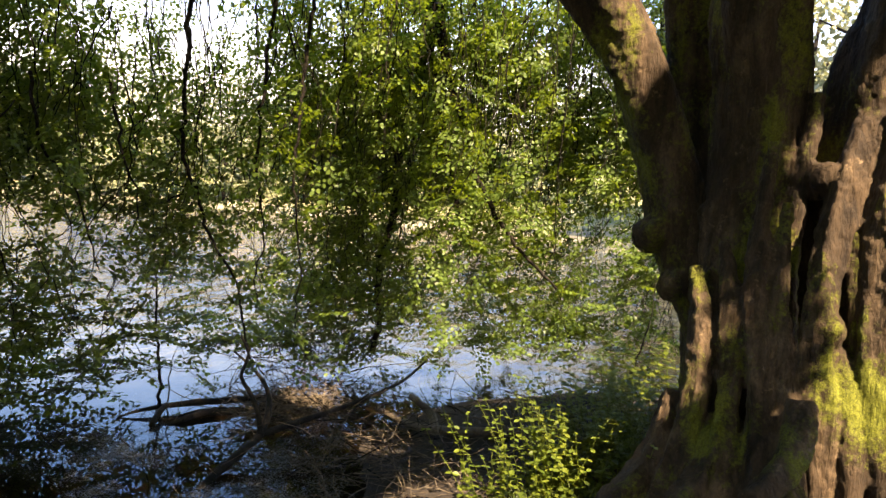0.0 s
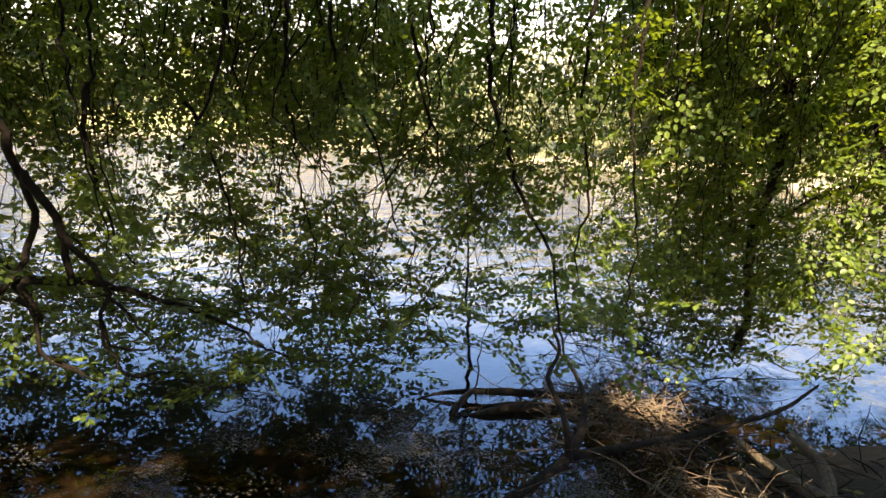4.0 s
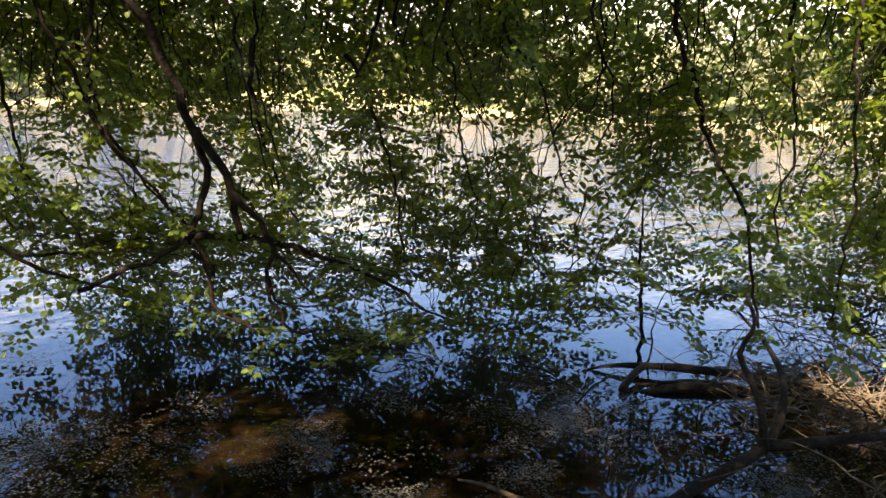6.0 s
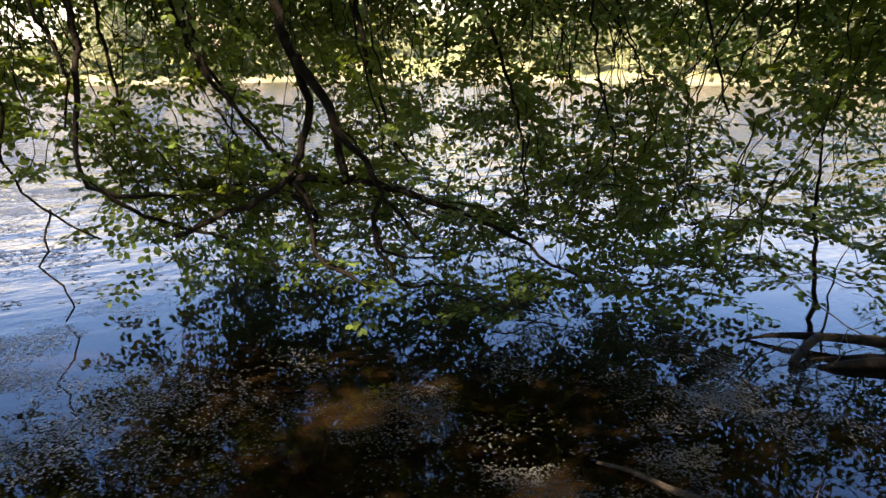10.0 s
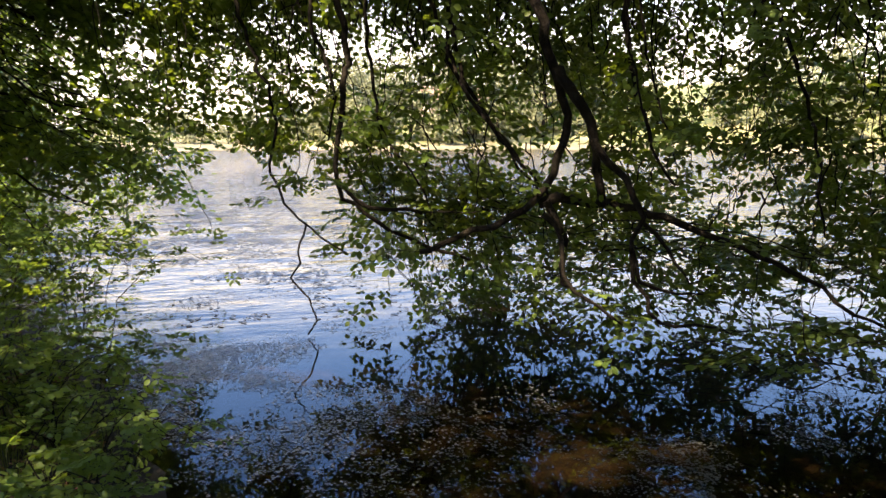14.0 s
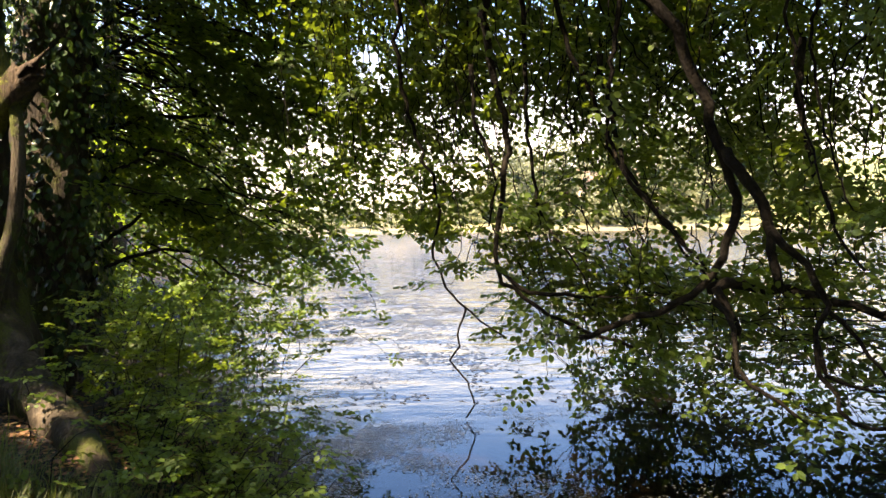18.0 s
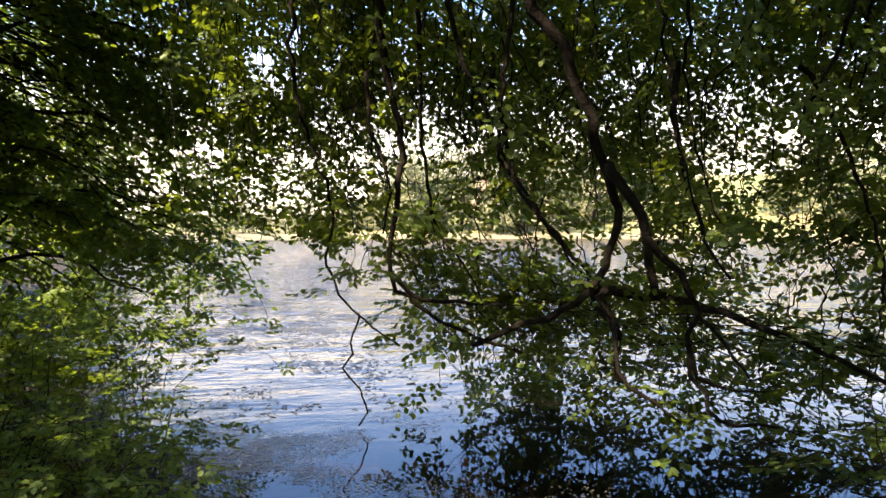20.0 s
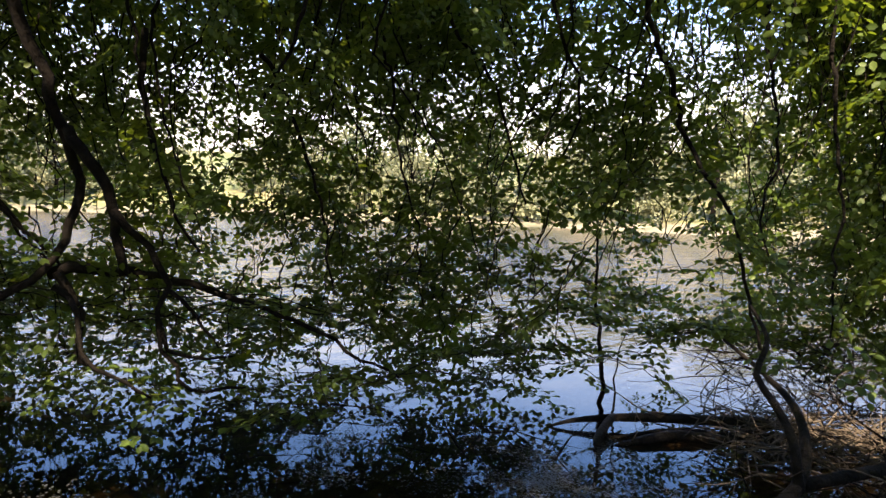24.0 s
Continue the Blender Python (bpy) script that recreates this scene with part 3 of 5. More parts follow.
stem(trunk, [(1.27, 5.16, base_z), (1.27, 5.27, 1.6), (1.25, 5.36, 2.05), (1.30, 5.46, 2.45), (1.42, 5.58, 2.85), (1.58, 5.72, 3.2)], [0.15, 0.07, 0.085, 0.07, 0.085, 0.1], 0.16)
stem(trunk, [(1.66, 5.12, base_z), (1.55, 5.22, 1.6), (1.54, 5.32, 2.1), (1.58, 5.45, 2.7), (1.7, 5.6, 3.2)], [0.22, 0.12, 0.13, 0.12, 0.12], 0.1)
stem(trunk, [(1.4, 5.08, base_z), (1.385, 5.18, 1.5), (1.37, 5.25, 1.8), (1.36, 5.36, 1.98)], [0.09, 0.05, 0.055, 0.03], 0.08)
stem(trunk, [(1.16, 5.4, base_z), (1.18, 5.5, 1.5), (1.16, 5.6, 2.1), (1.2, 5.68, 2.6), (1.27, 5.72, 3.3)], [0.12, 0.06, 0.075, 0.05, 0.04], 0.1, 14)
for pts, radii in (([(0.98, 5.42, base_z), (1.06, 5.62, 1.5), (1.12, 5.72, 2.1), (1.14, 5.76, 2.7), (1.14, 5.8, 3.3)], [0.14, 0.09, 0.1, 0.07, 0.05]),
                   ([(0.8, 5.62, base_z), (0.88, 5.78, 1.3), (0.98, 5.82, 1.9), (0.94, 5.86, 2.6)], [0.17, 0.1, 0.12, 0.05]),
                   ([(1.2, 5.3, base_z), (1.2, 5.46, 1.3), (1.26, 5.55, 1.6), (1.28, 5.62, 1.9)], [0.12, 0.09, 0.06, 0.04])):
    stem(trunk, pts, radii, 0.12, 14)
for pts, radii in (([(0.59, 5.37, 1.04), (0.71, 5.50, 1.52), (0.75, 5.59, 1.93), (0.71, 5.70, 2.32)], [0.12, 0.07, 0.075, 0.04]),
                   ([(0.80, 5.26, 1.12), (0.87, 5.43, 1.62), (0.88, 5.53, 2.08), (0.84, 5.67, 2.46)], [0.11, 0.06, 0.07, 0.03]),
                   ([(0.98, 5.20, 1.17), (1.00, 5.35, 1.71), (0.97, 5.47, 2.16), (0.99, 5.57, 2.63), (1.03, 5.61, 3.02)], [0.1, 0.065, 0.07, 0.05, 0.03]),
                   ([(1.07, 5.06, 1.24), (1.12, 5.25, 1.58), (1.10, 5.39, 1.94), (1.08, 5.48, 2.34), (1.12, 5.57, 2.70)], [0.09, 0.05, 0.05, 0.045, 0.03]),
                   ([(0.71, 5.70, 1.58), (0.64, 5.62, 1.38), (0.51, 5.54, 1.16), (0.29, 5.43, 0.98)], [0.12, 0.11, 0.1, 0.08]),
                   ([(0.90, 5.49, 1.54), (0.77, 5.32, 1.31), (0.57, 5.12, 1.17)], [0.09, 0.08, 0.07]),
                   ([(1.14, 5.19, 1.71), (1.03, 4.97, 1.51), (0.81, 4.78, 1.37)], [0.08, 0.075, 0.06])):
    stem(trunk, pts, radii, 0.14, 16, 0.08)
for px, py, pz, r in ((0.52, 6.06, 2.5, 0.11), (0.68, 6.02, 2.2, 0.1), (0.84, 5.9, 2.62, 0.1), (1.27, 5.34, 2.08, 0.1), (0.98, 5.4, 1.42, 0.07), (1.2, 5.42, 1.6, 0.07), (1.5, 5.28, 2.05, 0.08), (1.3, 5.62, 2.86, 0.09)):
    stem(trunk, [(px, py + 0.1, pz - 0.08), (px, py, pz), (px - 0.02, py - 0.03, pz + 0.05)], [r * 0.9, r, r * 0.6], 0.05, 14, 0.05)
for ex, ey, r in ((0.1, 5.15, 0.17), (0.5, 4.9, 0.2), (0.95, 4.75, 0.18), (1.4, 4.7, 0.18), (1.9, 4.8, 0.2), (2.6, 5.4, 0.2), (0.2, 5.7, 0.15), (0.2, 6.9, 0.16), (2.4, 6.5, 0.2), (1.2, 7.3, 0.18)):
    mx, my = 1.15 + (ex - 1.15) * 0.55, 5.8 + (ey - 5.8) * 0.55
    stem(trunk, [(1.15 + (ex - 1.15) * 0.25, 5.8 + (ey - 5.8) * 0.25, base_z + 0.5), (mx, my, gz(mx, my) + 0.10), (ex, ey, gz(ex, ey) + 0.0), (ex + (ex - 1.15) * 0.35, ey + (ey - 5.8) * 0.35, gz(ex, ey) - 0.25)], [r * 1.1, r * 0.9, r * 0.6, r * 0.35], 0.06, 14)
fused(under(beech, trunk.link("trunk", BARK)), 0.015, 0.03, 0.06)
for pts, radii in (([(0.9, 5.8, 5.1), (0.8, 5.6, 7), (0.4, 5.0, 10)], [0.25, 0.2, 0.06]), ([(0.5, 6.6, 5.1), (0.0, 7.2, 6.4), (-1.0, 8.6, 7.5)], [0.17, 0.13, 0.05]),
                   ([(2.0, 5.7, 5.1), (2.4, 5.4, 7), (3.6, 4.8, 9.5)], [0.33, 0.24, 0.06]), ([(-0.9, 5.9, 4.75), (-2.6, 5.7, 5.5), (-4.6, 5.6, 5.6), (-6.0, 5.4, 5.0)], [0.13, 0.11, 0.08, 0.05]),
                   ([(0.0, 7.2, 6.3), (-2.2, 7.6, 6.3), (-4.2, 7.6, 5.6)], [0.11, 0.09, 0.05]), ([(0.3, 6.9, 5.8), (-0.6, 8.8, 5.9), (-1.6, 10.6, 5.2)], [0.12, 0.09, 0.05])):
    t = Tubes()
    stem(t, pts, radii, 0.04, 12, 0.25)
    under(beech, t.link("limb", BARK))

# ---- hanging boughs over the water ----
CURTAIN = [(-7.5, 4.1), (-6.9, 5.0), (-6.2, 6.1), (-5.0, 7.3), (-3.6, 8.3), (-2.4, 9.4), (-0.9, 10.4), (0.8, 11.0), (2.4, 11.2)]


def along_curtain(s):
    k = s * (len(CURTAIN) - 1)
    i = min(int(k), len(CURTAIN) - 2)
    (x0, y0), (x1, y1) = CURTAIN[i], CURTAIN[i + 1]
    return x0 + (x1 - x0) * (k - i), y0 + (y1 - y0) * (k - i)


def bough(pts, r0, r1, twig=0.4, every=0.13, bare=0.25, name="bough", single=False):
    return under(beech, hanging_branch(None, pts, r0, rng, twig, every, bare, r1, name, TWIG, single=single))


BOUGHS = [
    ([(-4.6, 5.6, 5.2), (-6.0, 5.3, 3.4), (-6.21, 5.69, 2.7), (-6.22, 5.95, 1.98), (-6.21, 6.02, 1.63), (-6.25, 5.86, 1.19), (-6.35, 5.57, 1.03), (-6.5, 5.1, 0.8)], 0.055, 0.014),
    ([(-6.22, 5.95, 2.02), (-6.12, 5.99, 1.91), (-6.05, 6.08, 1.79), (-6.03, 6.13, 1.59), (-6.03, 6.17, 1.39), (-6.05, 6.20, 1.18)], 0.03, 0.02),
    ([(-6.03, 6.14, 1.56), (-5.96, 6.22, 1.43), (-5.91, 6.31, 1.32), (-5.84, 6.37, 1.12), (-5.82, 6.30, 0.84), (-5.73, 6.36, 0.60), (-5.66, 6.43, 0.46), (-5.55, 6.63, 0.46), (-5.50, 6.86, 0.40)], 0.022, 0.006),
    ([(-5.81, 6.32, 0.89), (-5.78, 6.37, 0.70), (-5.71, 6.57, 0.64), (-5.65, 6.75, 0.63)], 0.012, 0.004),
    ([(-5.82, 6.39, 1.07), (-5.75, 6.52, 0.91), (-5.68, 6.61, 0.73), (-5.64, 6.67, 0.71)], 0.011, 0.004),
    ([(-6.10, 5.86, 1.13), (-5.97, 5.91, 0.94), (-5.87, 5.88, 0.74), (-5.81, 6.02, 0.60), (-5.79, 6.25, 0.45)], 0.014, 0.005),
    ([(-6.65, 5.15, 1.07), (-6.60, 4.92, 1.10), (-6.62, 4.79, 1.12), (-6.64, 4.62, 1.25)], 0.008, 0.012),
    ([(-6.72, 5.31, 2.73), (-6.69, 5.38, 2.29), (-6.66, 5.50, 1.92), (-6.51, 5.65, 1.65), (-6.35, 5.78, 1.38)], 0.016, 0.007),
    ([(-6.96, 4.43, 2.73), (-6.96, 4.49, 2.29), (-6.95, 4.60, 1.88), (-6.95, 4.55, 1.57)], 0.012, 0.005),
    ([(-6.26, 6.44, 2.70), (-6.25, 6.46, 2.27), (-6.22, 6.52, 1.94), (-6.08, 6.56, 1.61), (-5.91, 6.64, 1.29)], 0.016, 0.006),
    ([(-5.83, 7.09, 2.64), (-5.61, 7.20, 2.15), (-5.50, 7.32, 1.64), (-5.38, 7.30, 1.28), (-5.36, 7.33, 1.01)], 0.013, 0.005),
    ([(-5.52, 7.24, 3.49), (-5.47, 7.15, 2.97), (-5.46, 6.98, 2.57), (-5.48, 6.78, 2.21)], 0.016, 0.006),
    ([(-4.17, 7.91, 3.45), (-4.10, 7.96, 3.02), (-4.02, 8.02, 2.65), (-3.93, 8.08, 2.30), (-4.00, 8.03, 1.98)], 0.013, 0.005),
    ([(-4.77, 7.64, 3.47), (-4.70, 7.71, 2.83), (-4.50, 7.89, 2.50), (-4.40, 7.98, 2.08), (-4.31, 8.05, 1.68)], 0.012, 0.005),
    ([(-6.28, 5.89, 1.18), (-6.12, 6.31, 1.16), (-5.88, 6.69, 1.04), (-5.58, 7.06, 0.88), (-5.25, 7.36, 0.64), (-4.95, 7.58, 0.45)], 0.03, 0.006),
    ([(-6.22, 5.89, 1.17), (-6.13, 6.02, 0.91), (-6.09, 5.98, 0.66), (-5.9, 6.25, 0.44)], 0.024, 0.006),
    ([(-5.6, 4.6, 4.6), (-6.69, 4.53, 3.02), (-6.84, 4.69, 2.24), (-6.87, 4.67, 1.93), (-6.88, 4.61, 1.29), (-6.79, 4.96, 0.94), (-6.6, 5.5, 0.75)], 0.036, 0.008),
    ([(-6.3, 4.9, 4.2), (-6.61, 4.99, 3.06), (-6.7, 5.29, 2.37), (-6.7, 5.46, 1.95), (-6.57, 5.85, 1.39), (-6.52, 5.97, 1.23)], 0.018, 0.006),
    ([(-6.5, 4.8, 4.2), (-6.84, 4.8, 3.1), (-7.0, 4.85, 2.35), (-7.04, 4.96, 1.66), (-6.96, 5.24, 1.2), (-6.91, 5.32, 0.95)], 0.018, 0.005),
    ([(-6.8, 4.0, 4.2), (-7.12, 3.92, 3.07), (-7.24, 3.95, 2.52), (-7.31, 4.2, 1.81), (-7.31, 4.18, 1.31), (-7.26, 4.42, 0.91), (-7.21, 4.7, 0.74)], 0.016, 0.005),
    ([(-6.1, 5.3, 4.2), (-6.32, 5.34, 3.02), (-6.45, 5.3, 2.57), (-6.52, 5.3, 2.16), (-6.49, 5.48, 1.82), (-6.3, 5.96, 1.2)], 0.018, 0.006),
    ([(-5.5, 5.9, 4.4), (-5.62, 5.99, 2.96), (-5.7, 6.1, 2.53), (-5.72, 6.2, 2.09), (-5.69, 6.3, 1.57)], 0.014, 0.004),
    ([(-5.5, 6.1, 4.4), (-5.63, 6.19, 2.99), (-5.74, 6.22, 2.55), (-5.76, 6.33, 2.1), (-5.72, 6.44, 1.64)], 0.014, 0.004),
    ([(-4.8, 7.3, 4.6), (-5.09, 7.48, 3.05), (-5.15, 7.62, 2.45), (-5.11, 7.74, 1.88), (-5.03, 7.81, 1.41), (-4.96, 7.81, 0.94)], 0.014, 0.004),
    ([(-3.4, 7.9, 4.6), (-3.54, 8.13, 2.96), (-3.44, 8.3, 2.44), (-3.36, 8.39, 2.07), (-3.12, 8.49, 1.66), (-3.0, 8.5, 1.22), (-2.9, 8.47, 0.82)], 0.022, 0.007),
    ([(-2.8, 8.4, 4.6), (-2.95, 8.54, 2.97), (-2.94, 8.67, 2.42), (-2.92, 8.73, 1.91), (-3.0, 8.73, 1.66), (-2.91, 8.73, 1.28)], 0.016, 0.005),
    ([(-2.5, 8.7, 4.6), (-2.65, 8.82, 2.92), (-2.65, 8.95, 2.27), (-2.59, 9.01, 1.71), (-2.61, 8.99, 1.29), (-2.6, 8.95, 0.87)], 0.016, 0.005),
    ([(-1.6, 10.9, 5.2), (-1.79, 11.08, 4.22), (-1.89, 11.15, 3.8), (-2.01, 11.22, 3.02), (-2.02, 11.23, 2.25), (-2.15, 11.16, 1.63), (-2.08, 11.04, 0.85), (-2.11, 10.93, 0.44)], 0.07, 0.03),
    ([(-1.8, 10.9, 4.2), (-2.07, 10.95, 3.5), (-2.29, 10.96, 2.88), (-2.37, 10.95, 2.23), (-2.31, 10.92, 1.7)], 0.04, 0.012),
    ([(-1.5, 10.5, 5.0), (-1.3, 10.65, 4.1), (-1.0, 10.79, 3.42), (-0.91, 10.84, 3.01), (-0.67, 10.86, 2.56), (-0.35, 10.84, 2.12), (0.3, 10.9, 1.5)], 0.06, 0.012),
    ([(-1.6, 10.8, 4.6), (-1.25, 11.01, 3.02), (-1.12, 11.04, 2.32), (-1.51, 11.0, 2.12), (-1.9, 10.92, 1.86)], 0.035, 0.014),
]
for k, (pts, r0, r1) in enumerate(BOUGHS):
    thin = r0 < 0.02
    bough(pts, r0 * (1.55 if thin else 1.3), r1 * 1.35, every=0.18 if r0 < 0.026 else 0.28, bare=0.12 if thin else 0.3, single=k in (2, 5))
hook = Tubes()
hook.add([q + jitter(0.004, rng) for q in spline([(-7.27, 4.40, 0.95), (-7.45, 4.42, 0.92), (-7.52, 4.40, 0.84), (-7.52, 4.35, 0.70), (-7.52, 4.37, 0.61), (-7.52, 4.29, 0.49), (-7.52, 4.36, 0.40), (-7.51, 4.45, 0.26), (-7.51, 4.48, 0.13), (-7.52, 4.41, 0.02)], 0.05)], [0.009 - 0.0001 * k for k in range(60)], 6, 0.08)
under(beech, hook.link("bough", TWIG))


def strands(count, lo, hi, near, far, low_share, top0, twig, every, radius=(0.005, 0.0105), shape=WIDE_LEAF, thin=0.0):
    for i in range(count):
        s = lo + (hi - lo) * (i + rng.uniform(0, 1)) / count
        x, y = along_curtain(s)
        off = rng.uniform(near, far)
        x, y = x - 0.65 * off, y + 0.65 * off
        top = top0 + rng.uniform(-0.5, 0.9) + 1.2 * max(0, s - 0.4)
        low = rng.uniform(0.35, 1.0) if rng.random() < low_share else rng.uniform(1.0, 2.4)
        lean = Vector((rng.uniform(-0.8, 0.4), rng.uniform(-0.4, 0.7), 0))
        a, b = Vector((x, y, top)) - lean * 0.7, Vector((x, y, low + 0.1)) + lean * 0.6
        pts = [a] + [a.lerp(b, k) - lean * 0.5 * math.sin(3.14 * k) + jitter(0.15, rng) for k in (0.25, 0.5, 0.75)] + [b, Vector((x, y, low)) + lean * 1.1]
        under(beech, hanging_branch(None, pts, rng.uniform(*radius), rng, twig, every, 0.06, shape=shape, thin=thin))


strands(34, 0.0, 0.14, 0.0, 0.8, 0.0, 4.4, 0.38, 0.2, thin=-0.05)
strands(48, 0.13, 0.42, 0.7, 1.9, 0.25, 4.1, 0.46, 0.2, thin=-0.02)
strands(42, 0.42, 0.70, -0.2, 1.1, 0.2, 4.2, 0.46, 0.2, thin=0.0)
strands(88, 0.62, 1.0, -0.3, 1.5, 0.6, 4.8, 0.46, 0.19, thin=-0.15)
strands(25, 0.12, 0.44, 0.9, 2.4, 0.2, 4.5, 0.5, 0.18, shape=SLIM_LEAF, thin=0.0)
strands(18, 0.45, 0.72, 0.8, 2.4, 0.5, 4.7, 0.5, 0.2, shape=SLIM_LEAF, thin=0.06)
strands(96, 0.66, 1.0, 0.8, 3.2, 0.5, 5.4, 0.5, 0.14, shape=SLIM_LEAF, thin=-0.2)
strands(18, 0.34, 0.78, 0.8, 2.4, 0.0, 5.2, 0.5, 0.2, shape=SLIM_LEAF, thin=0.0)
for i in range(120):          # farther veil of fine hanging ends
    x, y = along_curtain(rng.uniform(-0.02, 0.46) if i % 3 else rng.uniform(0.5, 1.0))
    off = rng.uniform(1.6, 3.2)
    p = Vector((x - 0.65 * off, y + 0.65 * off, rng.uniform(4.4, 5.6)))
    e = p + Vector((rng.uniform(-0.4, 0.3), rng.uniform(-0.3, 0.4), -rng.uniform(1.2, 2.6)))
    under(beech, hanging_branch(None, [p, p.lerp(e, 0.5) + jitter(0.12, rng), e], 0.007, rng, 0.46, 0.16, 0.05, shape=SLIM_LEAF, thin=-0.4))
strands(12, 0.33, 0.5, 0.2, 1.4, 0.5, 3.2, 0.46, 0.17, thin=-0.3)
for i in range(150):         # curtain of leafy ends under the canopy's edge
    s = rng.uniform(0.06, 0.48) if i % 9 else rng.uniform(0.5, 0.8)
    if 0.17 < s < 0.33 and rng.random() < 0.65:
        continue
    x, y = along_curtain(s)
    off = rng.uniform(0.7, 2.4)
    p = Vector((x - 0.65 * off, y + 0.65 * off, rng.uniform(3.2, 4.4)))
    e = p + Vector((rng.uniform(-0.5, 0.3), rng.uniform(-0.3, 0.5), -rng.uniform(0.8, 1.7)))
    under(beech, hanging_branch(None, [p, p.lerp(e, 0.5) + jitter(0.1, rng), e], 0.008, rng, 0.46, 0.14, 0.05, thin=-0.4, shape=WIDE_LEAF if i % 2 else SLIM_LEAF))
for i in range(170):         # short leafy ends high up
    x, y = along_curtain(rng.uniform(0.2, 0.45) if i < 40 else rng.uniform(0.62, 1.0))
    off = rng.uniform(-0.4, 1.8)
    p = Vector((x - 0.65 * off, y + 0.65 * off, rng.uniform(4.0, 5.6)))
    e = p + Vector((rng.uniform(-0.5, 0.3), rng.uniform(-0.3, 0.5), -rng.uniform(1.0, 1.9)))
    under(beech, hanging_branch(None, [p, p.lerp(e, 0.5) + jitter(0.12, rng), e], 0.008, rng, 0.5, 0.2, 0.05, shape=SLIM_LEAF, thin=-0.3))
for i in range(90):          # airy outermost ends over open water
    p = Vector((rng.uniform(-8.9, -7.2), rng.uniform(3.2, 4.6), rng.uniform(4.2, 5.4)))
    e = Vector((p.x + rng.uniform(-0.4, 0.2), p.y + rng.uniform(-0.2, 0.3), rng.uniform(1.5, 3.0)))
    under(beech, hanging_branch(None, [p, p.lerp(e, 0.5) + jitter(0.15, rng), e], 0.007, rng, 0.36, 0.2, 0.05, thin=-0.25))
# low side boughs that sprawl just over the water
for i in range(46):
    s = rng.uniform(0.12, 0.46) if i % 4 else rng.uniform(0.42, 0.7)
    x, y = along_curtain(s)
    a = rng.uniform(-0.6, 2.2)
    d = Vector((math.sin(a) * -0.6 + 0.3, math.cos(a), 0)).normalized()
    z = rng.uniform(0.4, 1.2)
    p = Vector((x, y, z)) + Vector((-0.4, 0.3, 0)) * rng.uniform(-0.4, 2.6)
    under(beech, hanging_branch(None, [p, p + d * 0.5 + Vector((0, 0, 0.03)), p + d * 1.0 + Vector((0, 0, -0.08)), p + d * 1.4 + Vector((0, 0, -0.22))], 0.005, rng, 0.38, 0.12, 0.05))

# outer boughs that reach down to the water
OUTER = [(-7.9, 5.2), (-8.0, 6.2), (-7.3, 7.1), (-6.5, 8.0), (-5.8, 8.2), (-4.9, 8.9)]
for i in range(68):
    k = rng.uniform(0, 4.99) if i % 3 else rng.uniform(0, 2.5)
    (x0, y0), (x1, y1) = OUTER[int(k)], OUTER[int(k) + 1]
    e = Vector((x0 + (x1 - x0) * (k % 1), y0 + (y1 - y0) * (k % 1), rng.uniform(0.04, 0.4))) + Vector((rng.gauss(0, 0.3), rng.gauss(0, 0.3), 0))
    p = e + Vector((rng.uniform(0.2, 1.0), rng.uniform(-0.9, 0.0), rng.uniform(0.8, 1.5)))
    under(beech, hanging_branch(None, [p, p.lerp(e, 0.4) + Vector((0, 0, 0.1)), p.lerp(e, 0.75) + jitter(0.05, rng), e], 0.006, rng, 0.44, 0.15, 0.04, thin=-0.25))

# ---- crown overhead ----


def clumps(leaves, count, place, per, spread, flat, size, r=None):
    r = r or rng
    for i in range(count):
        c = place()
        if c is None:
            continue
        for k in range(per):
            q = Vector(c) + Vector((r.gauss(0, spread), r.gauss(0, spread), r.gauss(0, flat)))
            leaves.add(q, jitter(1, r), Vector((0, 0, 1)) + jitter(0.45, r), size * r.uniform(0.7, 1.2))


def crown_place():
    a, r = rng.uniform(0, 6.283), math.sqrt(rng.uniform(0, 1))
    x, y, z = 0.5 + 10 * r * math.cos(a), 3 + 10 * r * math.sin(a), rng.uniform(4.9, 10.5)
    if (y > 8.8 and x > -2.5) or y > 10.5 or (x < -4.6 and y < 1.6) or x < -8.2:
        return None
    return x, y, z


